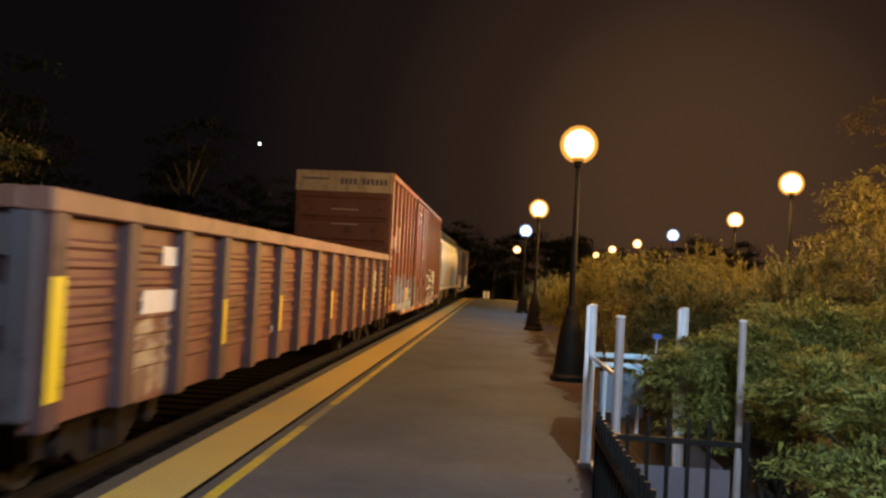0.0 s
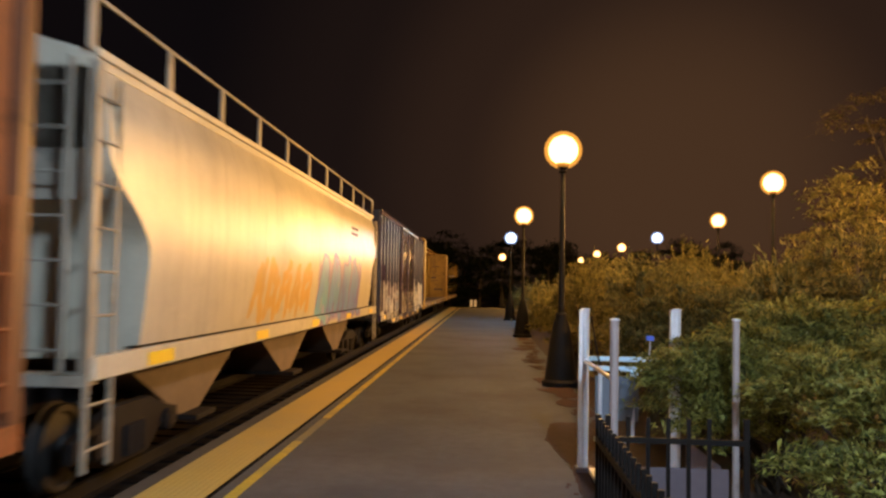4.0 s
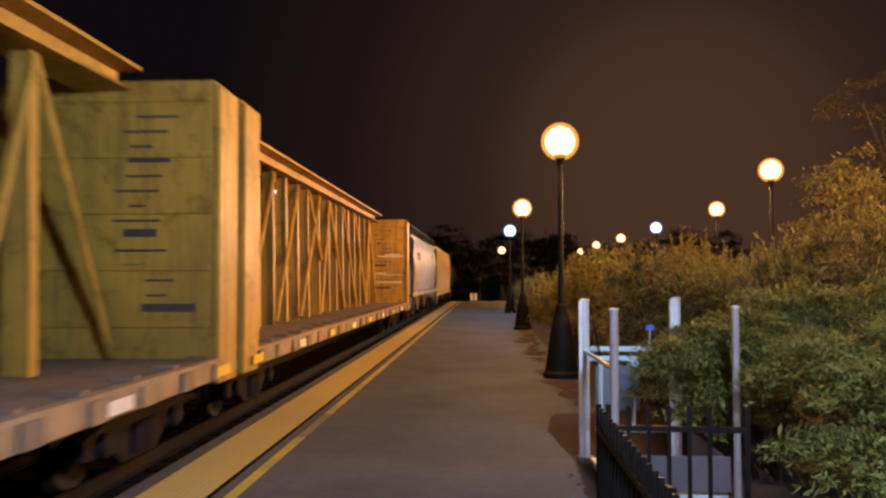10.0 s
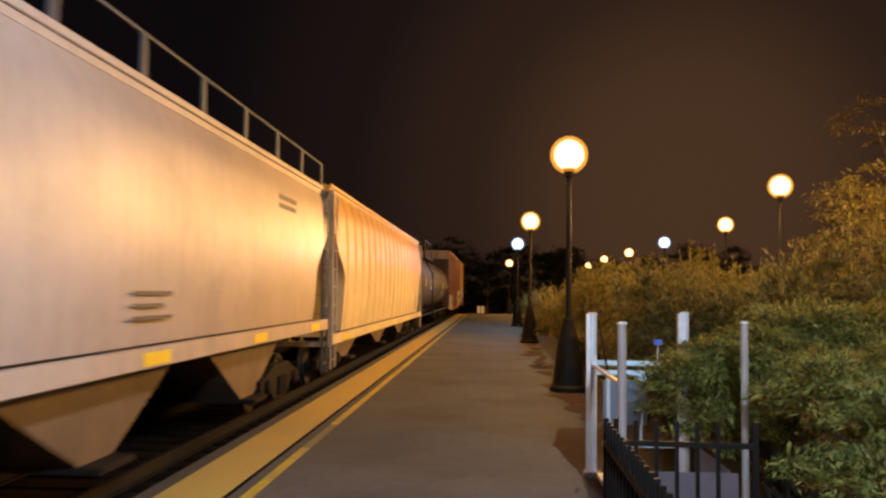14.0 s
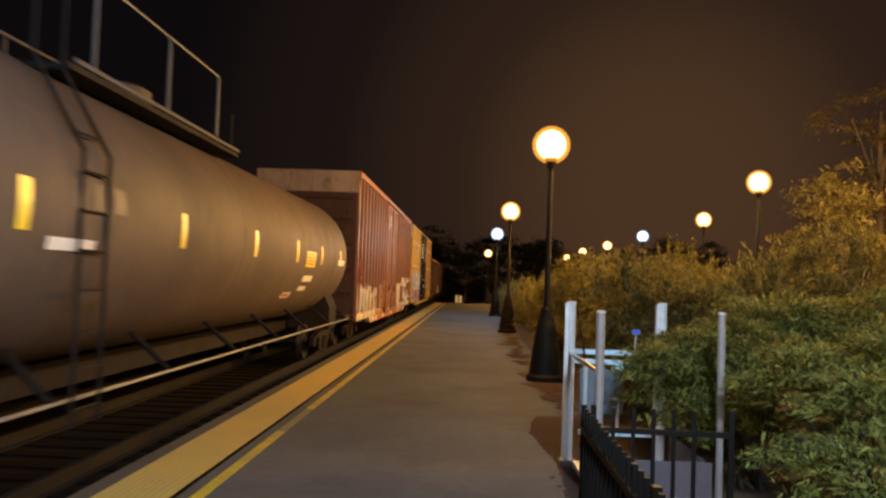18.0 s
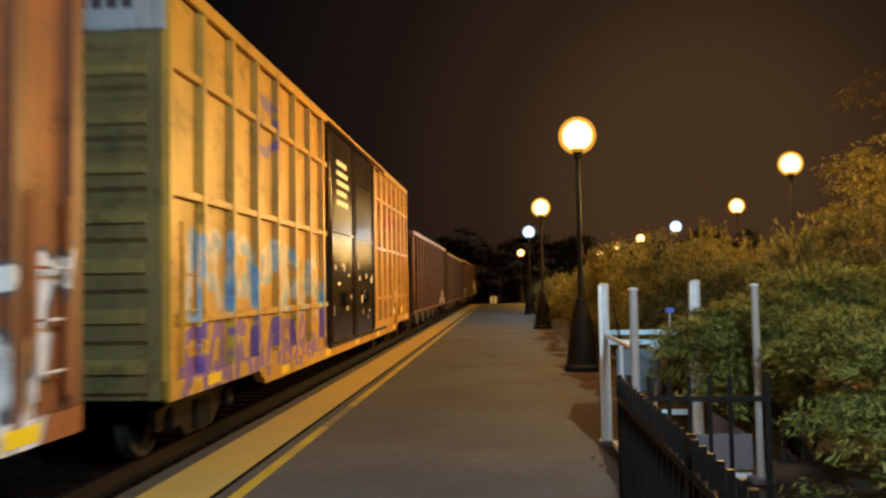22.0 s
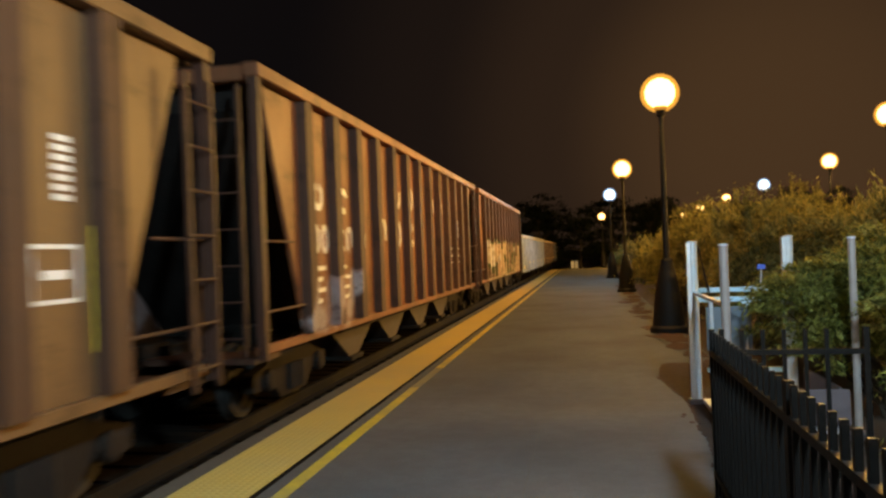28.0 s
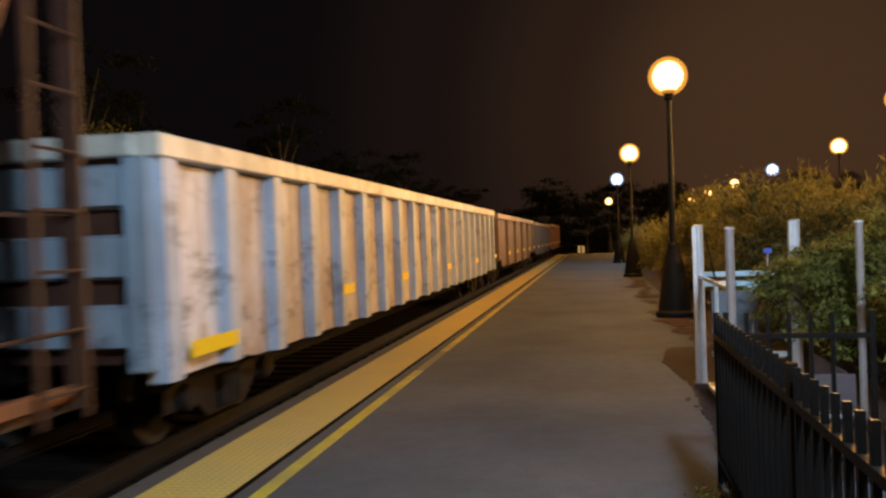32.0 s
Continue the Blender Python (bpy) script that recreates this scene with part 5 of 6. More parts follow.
    for y0, y1, a0, a1 in ((15.57, 16.5, -24, -19), (15.6, 16.3, -32, -28), (14.5, 15.2, -38, -33), (5.5, 6.3, -14, -10), (19.3, 20.2, -8, -3)):
        sticker(y0, y1, a0, a1, M_MARK_WHITE, "lettering")
    for k in range(3):
        sticker(5.8 + 0.4 * k, 6.05 + 0.4 * k, 0, 9, M_MARK_DARK, "lettering")
    sticker(14.55, 15.1, -37, -34, M_MARK_RED, "placard")
    return car


WHITE_INK, PURPLE_INK, PINK_INK = (0.78, 0.77, 0.76), (0.16, 0.08, 0.38), (0.45, 0.2, 0.2)
CYAN_INK, CREAM_INK = (0.15, 0.45, 0.62), (0.55, 0.45, 0.30)
M_BOX = surface("yellow_box_paint", (0.50, 0.28, 0.05), 0.5, grain=20, vary=0.15, stain=(0.2, 0.12, 0.05), stain_scale=2.0)
M_NOTICE = surface("orange_notice", (0.62, 0.36, 0.12), 0.55, grain=18, vary=0.15)
M_BOARD = surface("dark_board", (0.05, 0.025, 0.018), 0.6, grain=18)
M_MARK_RED = surface("red_placard", (0.5, 0.05, 0.04), 0.5, grain=18)
M_BAY = surface("dirty_bay_steel", (0.036, 0.020, 0.013), 0.75, grain=14, vary=0.4, stain=GRIME, stain_scale=1.3)
M_BAY_TAN = surface("tan_bay_steel", (0.13, 0.085, 0.055), 0.7, grain=14, vary=0.3, stain=GRIME, stain_scale=0.9)
M_TUBE = surface("grey_rail_tube", (0.11, 0.105, 0.11), 0.5, 0.1, grain=16)
M_FAINT = surface("faint_lettering", (0.26, 0.20, 0.16), 0.6, grain=18)
M_SILL = surface("sill_paint", (0.34, 0.22, 0.12), 0.6, grain=14, vary=0.3, stain=(0.07, 0.06, 0.06), stain_scale=2.6, stain_amount=0.8)
M_DECK = surface("deck_steel", (0.20, 0.14, 0.10), 0.75, grain=18, vary=0.35, stain=GRIME, stain_scale=1.2)


def paint(name, colour, rough=0.45, streaks=RUST, amount=0.45, tag=None, stain=GRIME, top_rust=None, dents=1.5, blotch=0.45, scuff=0.55):
    return surface(name, colour, rough, grain=22, vary=0.10, stain=stain, stain_scale=0.7, stain_amount=blotch, bump=0.16, streaks=streaks, streak_amount=amount, tag=tag, spec=0.28, top_rust=top_rust, dents=dents, scuff=scuff)


CREAM = paint("cream_panel", (0.36, 0.28, 0.17), 0.6)
# Brown with the shade of car ends and their recesses mixed in.
BROWN_SHADED = paint("shaded_brown_steel", (0.055, 0.022, 0.014), 0.6)
# 1: the rusty gondola
g0 = gondola(5.87, 18.1, 2.40, 0.50, paint("rusty_pink_paint", (0.20, 0.075, 0.052), 0.55, tag=[dict(span=(16.0, 17.6, 1.0, 2.2), cell=0.8, fill=[WHITE_INK, CREAM_INK, PINK_INK], edge=CREAM_INK, seed=3.0), dict(span=(1.5, 2.9, 0.75, 1.55), cell=0.7, fill=[CREAM_INK, (0.40, 0.28, 0.2)], edge=(0.3, 0.19, 0.13), ground=(0.34, 0.22, 0.15), bold=0.10, seed=8.0)]),
             paint("gondola_end_paint", (0.09, 0.075, 0.08), 0.6), paint("gondola_chord", (0.20, 0.09, 0.06), 0.55), "rusty brown ribbed gondola with faded white tags", 15, paint("purple_post_paint", (0.088, 0.044, 0.044), 0.6), 8, notch=0.06)
for y0, y1, z0, z1, m in ( (2.2, 2.58, 2.06, 2.26, M_MARK_WHITE), (1.78, 2.6, 1.58, 1.81, M_MARK_WHITE), (6.3, 6.7, 1.1, 1.2, M_MARK_WHITE)):
    mark(g0, y0, y1, z0, z1, m, 1.483)
mark(g0, 0.02, 0.22, 0.98, 1.95, M_MARK_YELLOW, 1.565, "reflector")
# 2: brown high boxcar
B1 = (0.30, 0.088, 0.026)
LAVENDER, PALE_BLUE = (0.40, 0.33, 0.56), (0.30, 0.45, 0.66)
B1_TAG = [dict(span=(1.7, 7.2, 0.72, 2.05), cell=1.1, fill=[LAVENDER, PALE_BLUE, (0.62, 0.62, 0.68), LAVENDER], edge=PALE_BLUE, ground=(0.25, 0.22, 0.38), bold=0.19, rim=0.05, seed=2.0),
          dict(span=(11.9, 16.9, 0.72, 2.3), cell=0.9, fill=[(0.05, 0.045, 0.05), (0.13, 0.12, 0.16), (0.2, 0.16, 0.2)], edge=WHITE_INK, bold=0.10, rim=0.085, lean=0.3, seed=5.0),
          dict(span=(0.8, 2.2, 2.8, 3.7), cell=0.7, fill=[(0.55, 0.44, 0.40), (0.42, 0.28, 0.24)], edge=(0.40, 0.22, 0.17), bold=0.12, seed=51.0, cover=0.4)]
# The posts' darker coat holds the shade of their unlit faces.
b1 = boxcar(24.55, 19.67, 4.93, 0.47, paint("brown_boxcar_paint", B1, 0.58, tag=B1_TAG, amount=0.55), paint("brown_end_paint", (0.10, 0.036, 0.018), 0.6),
            paint("brown_door_paint", (0.20, 0.062, 0.024), 0.55, tag=[dict(span=(7.2, 11.9, 0.8, 1.7), cell=0.75, fill=[(0.3, 0.22, 0.3), (0.24, 0.1, 0.06), (0.3, 0.34, 0.44)], edge=(0.2, 0.075, 0.04), bold=0.13, seed=9.0, cover=0.5)], dents=2.0),
            "tall reddish brown boxcar with a cream end panel and graffiti", 19, ((7.1, 9.52), (9.52, 11.95)), CREAM, seed=2, post_paint=paint("shaded_brown_post", (0.16, 0.055, 0.024), 0.5, tag=B1_TAG))
for k in range(11):
    if k != 4:
        slab("lettering", b1, M_MARK_DARK, -0.10 + 0.135 * k, -0.005 + 0.135 * k, -0.078, -0.073, 4.74, 4.92)
slab("lettering", b1, M_MARK_DARK, -1.3, -0.45, -0.076, -0.072, 4.86, 4.92)
for z in (3.95, 3.50):
    slab("lettering", b1, M_FAINT, -0.35, 0.5, -0.067, -0.062, z, z + 0.035)
# 3: cream covered hopper
h1 = covered_hopper(45.2, 17.9, 3.90, 1.10, paint("cream_hopper_paint", (0.55, 0.50, 0.38), 0.36, streaks=(0.25, 0.2, 0.12), amount=0.35, scuff=0.1, blotch=0.2, tag=[dict(span=(9.2, 14.6, 1.25, 2.75), cell=1.3, fill=[(0.20, 0.10, 0.48), (0.14, 0.26, 0.62), (0.42, 0.36, 0.66), CYAN_INK], edge=(0.16, 0.08, 0.42), ground=(0.30, 0.2, 0.55), bold=0.19, seed=4.0), dict(span=(4.6, 8.6, 1.5, 2.5), cell=0.8, fill=[(0.62, 0.36, 0.05), (0.55, 0.33, 0.06)], edge=(0.6, 0.40, 0.12), bold=0.13, rim=0.03, lean=0.3, seed=6.0)]),
                    paint("cream_frame_paint", (0.35, 0.31, 0.24), 0.5), "cream covered hopper with a railed roof walk and purple graffiti")
# 4: blue-violet boxcar
B2_TAG = [dict(span=(0.2, 6.0, 0.72, 2.2), cell=1.0, fill=[WHITE_INK, (0.5, 0.48, 0.5), (0.34, 0.38, 0.5)], edge=(0.55, 0.5, 0.52), ground=(0.32, 0.27, 0.30), bold=0.15, seed=7.0),
          dict(span=(11.5, 16.7, 0.75, 2.35), cell=1.25, fill=[WHITE_INK, (0.66, 0.68, 0.72), WHITE_INK], edge=(0.42, 0.48, 0.58), bold=0.155, rim=0.04, lean=0.05, seed=11.0, wild=0.5)]
b2 = boxcar(63.95, 17.3, 4.23, 0.52, paint("violet_boxcar_paint", (0.085, 0.060, 0.115), 0.14, dents=0.3, tag=B2_TAG),
            paint("blue_end_paint", (0.03, 0.045, 0.09), 0.5), paint("violet_door_paint", (0.085, 0.064, 0.105), 0.10, dents=2.2, tag=[dict(span=(6.1, 11.3, 0.8, 1.95), cell=0.95, fill=[WHITE_INK, (0.5, 0.42, 0.36), (0.4, 0.38, 0.5)], edge=(0.05, 0.045, 0.06), ground=(0.24, 0.19, 0.2), bold=0.14, seed=13.0)]),
            "violet grey ribbed boxcar covered with white graffiti", 20, ((6.05, 8.65), (8.65, 11.3)), seed=3, battens=(0.37, 0.53, 0.71), post_paint=paint("navy_post_paint", (0.03, 0.03, 0.065), 0.4, tag=B2_TAG), ends=6, rods=False)
# 5, 6: yellow centre-beam flatcars
BEAM_YELLOW = paint("beam_yellow_paint", (0.52, 0.305, 0.040), 0.5, streaks=(0.13, 0.065, 0.028), amount=0.7)
cb1 = centerbeam(82.11, 24.2, BEAM_YELLOW, False, "empty yellow centre-beam flatcar with end bulkheads")
cb2 = centerbeam(106.65, 23.9, BEAM_YELLOW, True, "empty yellow centre-beam flatcar with end bulkheads")
# 7: pale grey covered hopper
h2 = covered_hopper(132.45, 17.1, 3.93, 1.18, paint("pale_hopper_paint", (0.47, 0.39, 0.34), 0.42, streaks=(0.30, 0.2, 0.12), amount=0.45, scuff=0.08, blotch=0.2), paint("blue_grey_frame_paint", (0.06, 0.07, 0.09), 0.55),
                    "pale grey covered hopper with a railed roof walk")
for y, w, gone in ((2.0, 0.24, (4,)), (2.30, 0.24, (1, 2)), (3.53, 0.24, ()), (3.90, 0.24, (1,))):
    stencil(h2, y, y + w, 3.05, 3.42, M_MARK_DARK, 1.553, gone)
for y in (2.76, 2.98, 3.20, 3.38, 3.80):
    mark(h2, y, y + 0.06, 3.05, 3.42, M_MARK_DARK, 1.553)
for z, w in ((1.72, 0.9), (1.6, 0.7), (1.48, 0.9)):
    mark(h2, 1.8, 1.8 + w, z + 0.18, z + 0.22, M_MARK_DARK, 1.546)
    mark(h2, 8.1, 8.1 + w, z + 0.3, z + 0.34, M_MARK_DARK, 1.552)
for k in range(3):
    mark(h2, 13.2, 14.3, 3.60 - 0.14 * k, 3.52 - 0.14 * k, M_MARK_DARK, 1.52)
for k in range(3):
    mark(h1, 13.2, 14.2, 3.45 - 0.14 * k, 3.52 - 0.14 * k, M_MARK_DARK, 1.52)
# 8: tan ribbed covered hopper
h3 = covered_hopper(149.9, 20.8, 4.10, 0.83, paint("tan_hopper_paint", (0.62, 0.53, 0.36), 0.5, streaks=(0.42, 0.25, 0.07), amount=0.6, scuff=0.15, blotch=0.2, top_rust=(1.9, 3.2, (0.42, 0.22, 0.030))), paint("tan_frame_paint", (0.36, 0.32, 0.28), 0.55),
                    "tan ribbed covered hopper with rust running down", 17, False, notch=1.1)
for k, w in enumerate((0.8, 0.5, 0.7, 0.6)):
    mark(h3, 17.0, 17.0 + w, 1.35 + 0.16 * k, 1.40 + 0.16 * k, M_FAINT, 1.60)
# 9: tank car
tank_car(171.35, 22.0, paint("tank_paint", (0.094, 0.064, 0.050), 0.66, streaks=(0.05, 0.04, 0.035), amount=0.45, dents=0.0, scuff=0.25), "dark grey tank car with yellow placards and a railed dome")
# 10: orange-brown boxcar
B3 = (0.32, 0.095, 0.028)
B3_TAG = [dict(span=(0.1, 5.2, 0.62, 1.85), cell=0.95, fill=[WHITE_INK, (0.6, 0.55, 0.53), (0.68, 0.66, 0.66)], edge=(0.5, 0.38, 0.32), ground=(0.48, 0.40, 0.37), bold=0.16, seed=15.0),
          dict(span=(5.6, 7.6, 0.7, 2.0), cell=0.9, fill=[(0.5, 0.42, 0.38), (0.3, 0.14, 0.08)], edge=(0.45, 0.3, 0.22), bold=0.12, seed=18.0, cover=0.6),
          dict(span=(12.2, 14.6, 0.7, 2.0), cell=1.2, fill=[WHITE_INK, (0.62, 0.52, 0.46)], edge=(0.6, 0.5, 0.44), bold=0.19, seed=16.0),
          dict(span=(14.8, 19.3, 0.66, 2.3), cell=1.0, fill=[WHITE_INK, (0.62, 0.6, 0.64), WHITE_INK], edge=(0.09, 0.075, 0.08), bold=0.135, rim=0.05, lean=0.2, seed=17.0)]
# Posts are a darker copy of the side paint, shade included.
b3 = boxcar(193.95, 19.7, 4.97, 0.42, paint("orange_boxcar_paint", B3, 0.58, tag=B3_TAG, amount=0.5), BROWN_SHADED,
            paint("orange_door_paint", (0.20, 0.068, 0.027), 0.55, tag=[dict(span=(7.8, 11.9, 0.7, 1.6), cell=0.8, fill=[(0.5, 0.42, 0.4), (0.23, 0.08, 0.032)], edge=(0.35, 0.2, 0.15), bold=0.12, seed=19.0, cover=0.5)], dents=2.0),
            "tall orange brown ribbed boxcar with white graffiti", 24, ((7.7, 9.85), (9.85, 12.0)), paint("faded_brown_panel", (0.36, 0.26, 0.20), 0.6), seed=4, post_paint=paint("shaded_orange_post", (0.17, 0.056, 0.024), 0.5, tag=B3_TAG))
for k in range(2):
    figures(b3, 0.95 + 0.82 * k, 1.5 + 0.82 * k, 1.98, 2.18, M_MARK_WHITE, 1.468)
    figures(b3, 16.5 + 0.82 * k, 17.1 + 0.82 * k, 2.62, 2.74, M_MARK_WHITE, 1.468)
    figures(b1, 1.14 + 1.04 * k, 1.64 + 0.96 * k, 2.28, 2.58, M_MARK_WHITE, 1.468)
    figures(b1, 1.14 + 1.04 * k, 1.56 + 1.1 * k, 1.70, 2.02, M_MARK_WHITE, 1.468)
figures(b1, 0.62, 0.93, 2.28, 2.58, M_MARK_WHITE, 1.468)
figures(b1, 0.58, 0.93, 1.70, 2.02, M_MARK_WHITE, 1.468)
figures(b1, 0.58, 0.93, 1.22, 1.55, M_MARK_WHITE, 1.468)
figures(b1, 1.14, 1.5, 1.22, 1.50, M_MARK_WHITE, 1.468)
mark(b1, 0.75, 1.55, 1.02, 1.10, M_MARK_YELLOW, 1.558, "reflector")
mark(b1, 4.35, 4.95, 1.12, 1.58, M_NOTICE, 1.553, "notice_plate")
for car, y, z, coat in ((b1, 14.0, 4.30, M_BOARD), (b3, 14.4, 4.30, M_BOARD)):
    slab("route_board", car, coat, 1.55, 1.585, y - 0.13, y + 0.13, z - 0.14, z + 0.14, 0.012, "small dark board")
    slab("board_batten", car, coat, 1.549, 1.562, y - 1.0, y - 0.14, z + 0.02, z + 0.06, 0.004)
figures(b3, 0.93, 1.5, 2.46, 2.66, M_MARK_WHITE, 1.468)
mark(b3, 3.06, 3.26, 1.06, 1.54, M_MARK_YELLOW, 1.552, "reflector")
for car, y in ((b1, 7.75), (b3, 8.3)):
    for k in range(4):
        mark(car, y, y + (0.95, 0.8, 0.9, 0.6)[k], 4.50 - 0.15 * k, 4.57 - 0.15 * k, M_MARK_WHITE, 1.563)
    for k in range(3):
        mark(car, y + 2.3, y + 2.3 + (0.7, 0.55, 0.65)[k], 3.0 - 0.14 * k, 3.06 - 0.14 * k, M_MARK_WHITE, 1.563)
    mark(car, y + 1.55, y + 1.85, 1.55, 1.9, M_MARK_WHITE, 1.563)
    mark(car, y + 1.55, y + 1.85, 2.0, 2.2, M_MARK_WHITE, 1.563)
# 11: yellow boxcar with black doors
YELLOW = (0.52, 0.285, 0.04)
M_LIT_LEDGE = paint("lit_yellow_ledge", (0.30, 0.21, 0.07), 0.5)
b4 = boxcar(215.34, 19.72, 4.95, 0.40, paint("yellow_boxcar_paint", YELLOW, 0.45, streaks=(0.22, 0.12, 0.04), amount=0.45, dents=1.5, tag=[dict(span=(0.3, 7.3, 0.62, 1.55), cell=0.78, fill=[PURPLE_INK, (0.22, 0.13, 0.46), PURPLE_INK], edge=(0.62, 0.42, 0.04), bold=0.125, rim=0.05, wild=0.55, seed=21.0), dict(span=(0.5, 7.3, 1.5, 2.6), cell=1.25, fill=[(0.10, 0.28, 0.62), (0.16, 0.38, 0.66), (0.55, 0.52, 0.45), (0.06, 0.07, 0.14), (0.10, 0.28, 0.62)], edge=(0.5, 0.36, 0.1), bold=0.095, rim=0.03, wild=0.8, seed=23.0), dict(span=(2.9, 4.2, 3.45, 4.75), cell=1.25, fill=[PURPLE_INK, (0.16, 0.14, 0.42)], edge=(0.4, 0.2, 0.1), bold=0.055, rim=0.02, seed=24.0), dict(span=(13.2, 17.2, 3.5, 4.9), cell=1.3, fill=[(0.46, 0.12, 0.05), (0.5, 0.22, 0.06)], edge=(0.5, 0.27, 0.08), bold=0.075, rim=0.04, seed=26.0, cover=0.3)]),
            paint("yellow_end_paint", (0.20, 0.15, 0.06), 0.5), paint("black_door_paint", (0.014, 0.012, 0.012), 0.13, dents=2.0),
            "tall yellow boxcar with black doors and blue graffiti", 20, ((7.35, 9.85), (9.85, 12.45)), paint("pale_end_panel", (0.42, 0.41, 0.42), 0.55), grid=True, seed=5, battens=(0.28, 0.52, 0.80), ends=7, rods=False)
for k in range(5):
    mark(b4, 8.0, 9.0 + 0.12 * (k % 3), 4.35 - 0.2 * k, 4.45 - 0.2 * k, M_MARK_WHITE, 1.562)
for k in range(9):
    if k != 4:
        slab("lettering", b4, M_MARK_DARK, -0.2 + 0.16 * k, -0.09 + 0.16 * k, -0.078, -0.073, 4.75, 4.93)
rng_notes = np.random.default_rng(44)
for k in range(22):
    y, z, w = 7.6 + 0.215 * k + rng_notes.uniform(-0.05, 0.05), rng_notes.uniform(0.95, 2.45), rng_notes.uniform(0.08, 0.24)
    if abs(y - 9.75) > 0.3:
        mark(b4, y, y + w, z, z + rng_notes.uniform(0.05, 0.2), M_MARK_WHITE if k % 3 else M_FAINT, 1.561)
slab("equipment_box", b4, M_BOX, 1.535, 1.60, 15.8, 16.5, 1.42, 1.76, 0.012, "small yellow metal box")
mark(b4, 17.5, 18.1, 1.05, 1.26, M_MARK_YELLOW, 1.556, "placard")
mark(b4, 15.85, 16.25, 1.08, 1.24, M_MARK_WHITE, 1.556)
# ledges of the yellow car's pressed end; the light on their edges is in the paler coat
for k in range(7):
    bm = bmesh.new()
    z = 1.05 + 0.50 * k
    prism(bm, [(-0.06, z), (-0.115, z + 0.02), (-0.115, z + 0.10), (-0.06, z + 0.16)], "x", -1.33, 1.33)
    part("end_ledge", bm, M_LIT_LEDGE, b4)
# 12 to 15: brown open hoppers
HOPPER_BROWN = (0.18, 0.062, 0.024)
hoppers = []
for k, (start, length, top, tag) in enumerate(((236.61, 15.9, 3.69, [dict(span=(12.0, 14.3, 0.9, 1.62), cell=0.8, fill=[(0.6, 0.57, 0.6), (0.4, 0.38, 0.48)], edge=(0.34, 0.26, 0.28), bold=0.10, seed=31.0, cover=0.6)]), (253.67, 15.7, 3.57, None), (270.45, 16.5, 3.69, [dict(span=(1.4, 3.6, 0.9, 1.7), cell=0.9, fill=[(0.45, 0.4, 0.4), (0.3, 0.2, 0.18)], edge=(0.3, 0.2, 0.18), bold=0.15, seed=33.0, cover=0.5)]),
                                               (287.91, 16.05, 3.69, [dict(span=(2.0, 14.6, 0.86, 2.35), cell=1.15, fill=[WHITE_INK, CREAM_INK, WHITE_INK, (0.6, 0.42, 0.28)], edge=(0.10, 0.12, 0.05), ground=(0.34, 0.23, 0.15), bold=0.125, rim=0.06, lean=0.05, seed=35.0, wild=0.6)]))):
    # Posts are coloured far darker than the sheets, to stand in shade.
    hoppers.append(open_hopper(start, length, top, 0.66, paint(f"hopper_brown_paint_{'abcd'[k]}", (HOPPER_BROWN, (0.15, 0.075, 0.03), (0.205, 0.073, 0.03), (0.245, 0.085, 0.032))[k], 0.55, tag=tag, amount=0.6),
                               "reddish brown open hopper with white lettering" if k != 3 else "reddish brown open hopper with cream and green graffiti",
                               post_paint=paint(f"shaded_hopper_post_{'abcd'[k]}", (0.062, 0.027, 0.016), 0.7, tag=tag)))
for car, length in ((hoppers[0], 15.9), (hoppers[2], 16.5)):
    pitch = (length - 3.1) / 12
    panel = [1.55 + pitch * k + 0.30 for k in range(13)]
    for k, gone in ((0, (4,)), (1, (1, 2))):
        stencil(car, panel[k] + 0.10, panel[k] + 0.46, 2.48, 2.84, M_MARK_WHITE, missing=gone)
    for k, dy, gone in ((0, 0.0, (6, 7)), (0, 0.36, ()), (1, 0.0, (2,)), (1, 0.36, (0, 1)), (2, 0.0, (0, 1))):
        stencil(car, panel[k] + dy, panel[k] + dy + 0.27, 1.92, 2.30, M_MARK_WHITE, missing=gone)
    for k, w, gone in zip(range(4, 9), (0.48, 0.46, 0.15, 0.46, 0.46), ((3, 4, 5), (4,), None, (), (4,))):
        if gone is None:
            mark(car, panel[k] + 0.30 - w / 2, panel[k] + 0.30 + w / 2, 2.72, 3.19, M_MARK_WHITE, 1.443)
        else:
            stencil(car, panel[k] + 0.30 - w / 2, panel[k] + 0.30 + w / 2, 2.72, 3.19, M_MARK_WHITE, missing=gone)
    for k, w, gone in zip(range(3, 10), (0.40, 0.44, 0.42, 0.13, 0.36, 0.13, 0.40), ((0, 1), (0,), (2,), None, (1, 2), None, (2,))):
        if gone is None:
            mark(car, panel[k] + 0.30 - w / 2, panel[k] + 0.30 + w / 2, 2.00, 2.49, M_MARK_WHITE, 1.443)
        else:
            stencil(car, panel[k] + 0.30 - w / 2, panel[k] + 0.30 + w / 2, 2.00, 2.49, M_MARK_WHITE, missing=gone)
    at, low = (panel[6] - 0.12, 1.04) if length > 16 else (panel[2] + 0.42, 1.74)
    mark(car, at, at + 0.2, low, low + 0.48, M_MARK_YELLOW, 1.444, "reflector")
    for k in range(4):
        mark(car, panel[0], panel[0] + (0.5, 0.35, 0.45, 0.3)[k], 1.70 - 0.14 * k, 1.76 - 0.14 * k, M_MARK_WHITE, 1.443)
        mark(car, panel[1], panel[1] + (0.3, 0.5, 0.4, 0.35)[k], 1.70 - 0.14 * k, 1.75 - 0.14 * k, M_MARK_WHITE, 1.443)
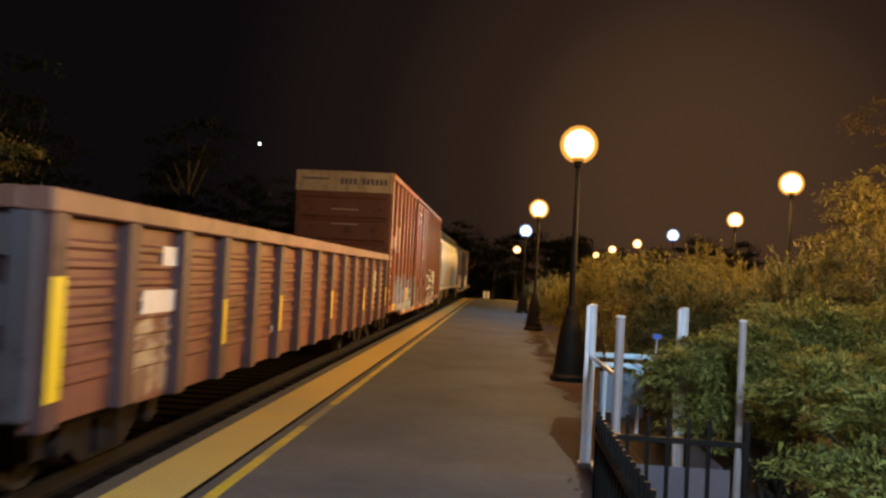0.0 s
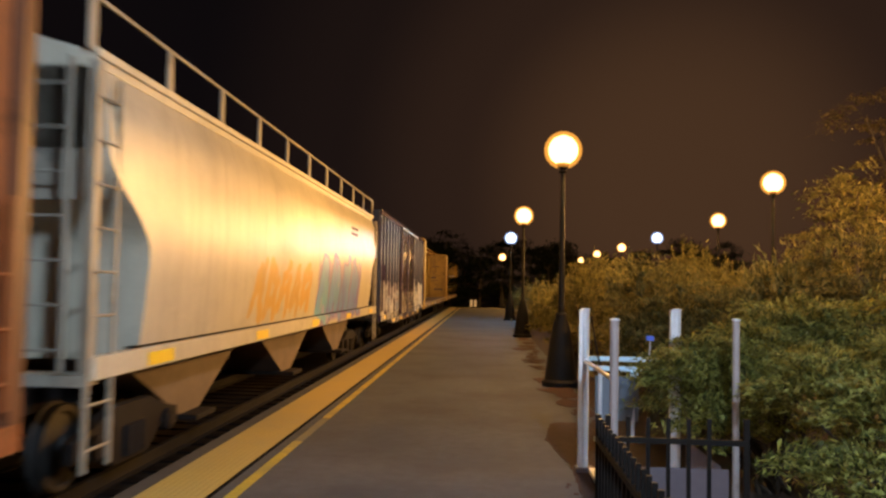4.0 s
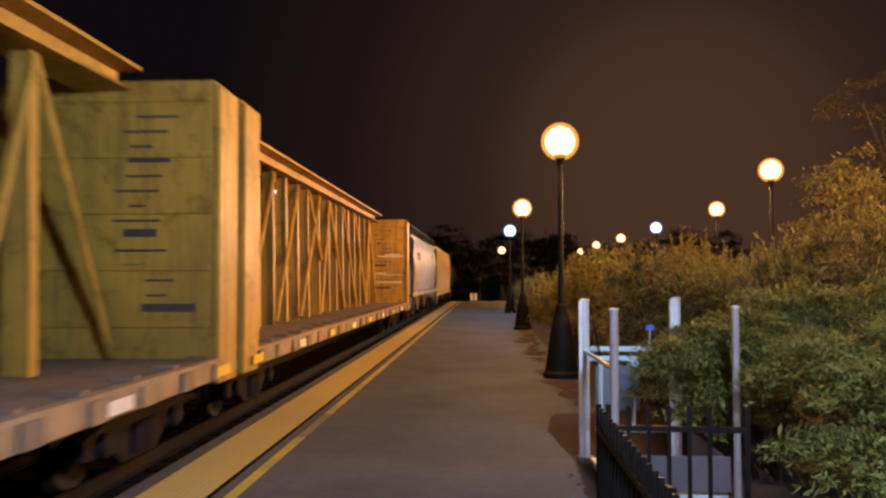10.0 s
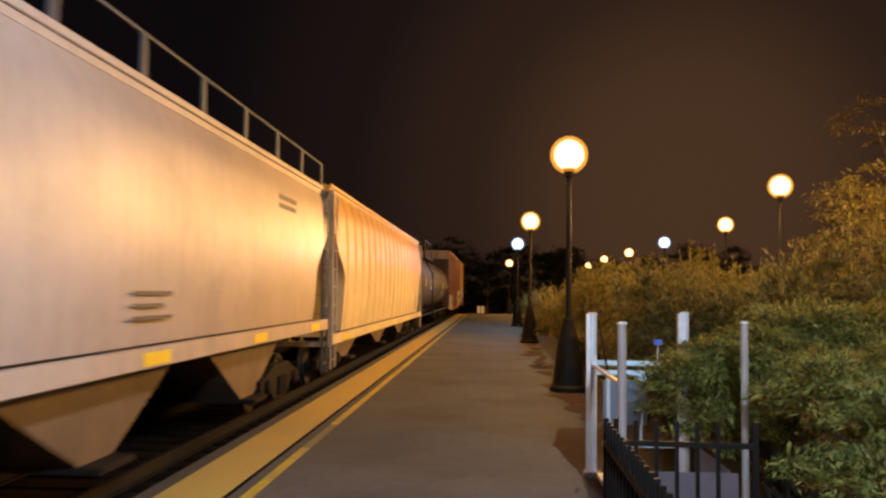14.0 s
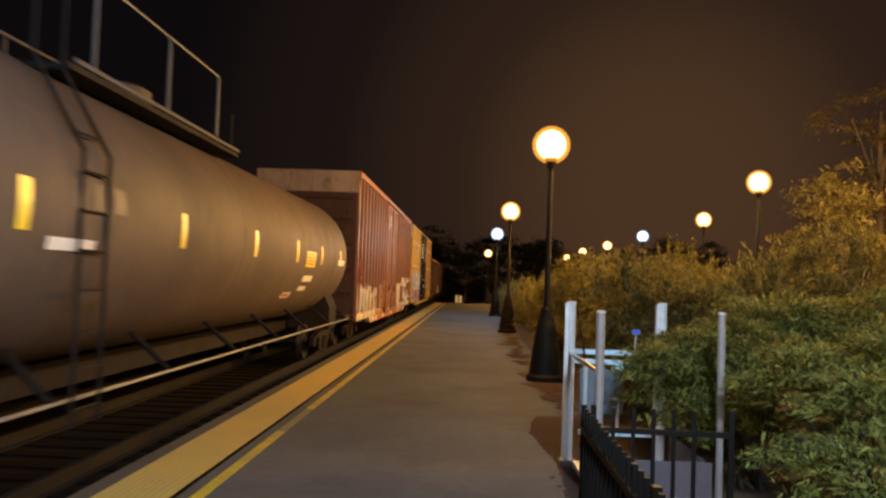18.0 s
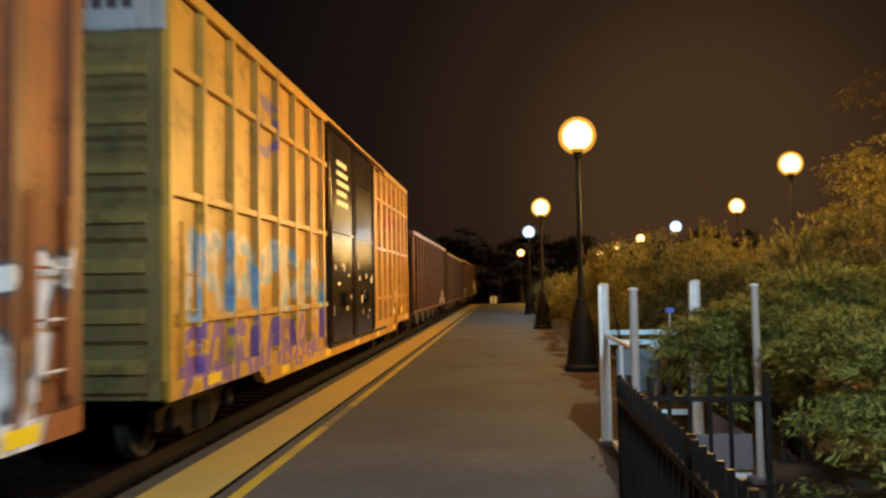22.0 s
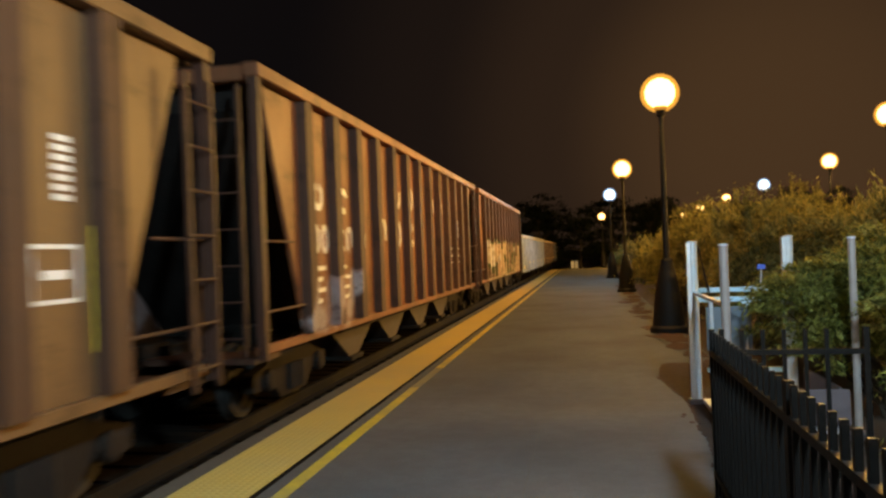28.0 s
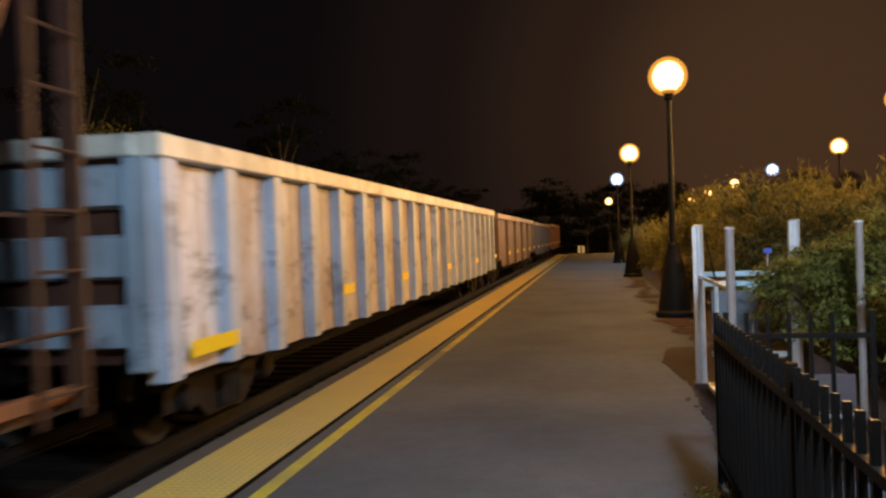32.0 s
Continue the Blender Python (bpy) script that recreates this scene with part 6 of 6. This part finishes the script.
for car in hoppers:
    for k in range(7):
        mark(car, 13.62, 13.8, 2.30 + 0.066 * k, 2.34 + 0.066 * k, M_MARK_WHITE, 1.443)
    for y in (12.22, 13.36):
        for y0, y1, z0, z1 in ((0, 0.5, 1.98, 2.01), (0, 0.5, 1.62, 1.65), (0, 0.03, 1.65, 1.98), (0.47, 0.5, 1.65, 1.98), (0.12, 0.38, 1.78, 1.84)):
            mark(car, y + y0, y + y1, z0, z1, M_MARK_WHITE, 1.443)
    y = 14.44 if car is hoppers[2] else 14.0
    mark(car, y, y + 0.18, 1.26, 2.14, M_MARK_YELLOW, 1.444, "reflector")
bm = bmesh.new()
prism(bm, [(11.8 + 0.27 * math.cos(a * math.pi / 8), 2.92 + 0.26 * math.sin(a * math.pi / 8)) for a in range(16)], "x", 1.443, 1.448)
part("emblem", bm, M_MARK_WHITE, hoppers[3], "faded white painted emblem")
mark(hoppers[3], 11.62, 11.98, 3.22, 3.42, M_MARK_WHITE, 1.443, "emblem")
# 16: pale gondola, and the cars after it
# The tag whitens the near panels, painting in the cold lamp's light.
g1 = gondola(304.96, 21.4, 2.51, 0.52, paint("pale_gondola_paint", (0.50, 0.43, 0.37), 0.5, streaks=(0.16, 0.10, 0.07), amount=0.6, stain=(0.2, 0.11, 0.06), blotch=0.8, scuff=0.75, tag=[dict(span=(0.1, 2.7, 0.72, 2.6), cell=1.3, fill=[(0.70, 0.70, 0.74), (0.60, 0.58, 0.60)], edge=(0.55, 0.47, 0.42), ground=(0.60, 0.60, 0.65), bold=0.2, seed=41.0)]),
             paint("pale_gondola_end", (0.28, 0.34, 0.40), 0.5), paint("pale_chord", (0.58, 0.54, 0.46), 0.45), "pale grey ribbed gondola, dented and stained", 20, paint("pale_post_paint", (0.40, 0.45, 0.55), 0.5, streaks=(0.2, 0.16, 0.14), amount=0.5), notch=0.05)
mark(g1, 0.35, 1.25, 0.92, 1.06, M_MARK_YELLOW, 1.566, "reflector")
gondola(327.5, 17.0, 2.46, 0.52, paint("dull_brown_gondola", (0.13, 0.08, 0.055), 0.55), BROWN_SHADED, paint("brown_chord", (0.35, 0.25, 0.17), 0.5), "dull brown gondola far down the train", 6)
gondola(345.6, 16.5, 2.42, 0.52, paint("dark_blue_gondola", (0.05, 0.05, 0.075), 0.55), BROWN_SHADED, paint("dark_chord", (0.25, 0.18, 0.14), 0.5), "dark blue gondola far down the train", 14)
gondola(363.2, 16.5, 2.55, 0.52, paint("red_gondola", (0.12, 0.04, 0.025), 0.55), BROWN_SHADED, paint("red_chord", (0.16, 0.08, 0.06), 0.5), "rust red gondola far down the train", 14)


# ---- an aircraft far off in the sky ----
M_BEACON = glowing("landing_light", (0.95, 0.97, 1.0), 3.0)
M_HULL = surface("aircraft_paint", (0.25, 0.25, 0.27), 0.4, grain=2)
aircraft = thing("aircraft", pose(-529, 1701, 262), "distant aircraft with a white landing light", "aircraft")
bm = bmesh.new()
lathe(bm, [(0.1, -9), (0.9, -7), (1.2, -3), (1.2, 5), (0.5, 9), (0.1, 10)], axis="y", sides=14)
part("fuselage", bm, M_HULL, aircraft, smooth=True)
for side in (-1, 1):
    bm = bmesh.new()
    prism(bm, [(side * 1.0, -2.0), (side * 9.0, 1.2), (side * 9.0, 2.4), (side * 1.0, 2.0)], "z", -0.3, 0.0)
    part("wing", bm, M_HULL, aircraft)
bm = bmesh.new()
lathe(bm, [(0.5, 9.6), (2.6, 9.9), (3.3, 10.6), (2.2, 11.4), (0.3, 11.8)], axis="y", sides=16)
part("landing_light", bm, M_BEACON, aircraft, "glaring white light", smooth=True).matrix_basis = pose(0, 0, 0, 0, 0, 180)


# ---- what moves ----
def travelled(t):
    """Metres that the train has come by then."""
    u = t / 32.0
    return 9.6834 * t - 0.42822 * t * t / 32.0 + 0.09827 * t * u * u


def motions():
    times = [2.0 * k for k in range(17)]
    for car, start in CARS:
        walk(car, [(t, pose(TRACK_X, start - travelled(t), RAIL_Z)) for t in times])
    walk(aircraft, [(t, pose(-529 + 9.3 * t, 1701 - 4.0 * t, 262 - 7.8 * t)) for t in (0.0, 16.0, 32.0)])
    # all wheelsets roll alike
    step = 2.0 / FPS
    rows = [(step * k, pose(0, 0, 0, math.degrees(travelled(step * k) / 0.45) % 360.0)) for k in range(int(SECONDS / step) + 1)]
    walk(WHEELS[0], rows)
    roll = WHEELS[0].animation_data
    for wheel in WHEELS[1:]:
        wheel.rotation_mode = "QUATERNION"
        keys = wheel.animation_data_create()
        keys.action = roll.action
        keys.action_slot = roll.action_slot


motions()
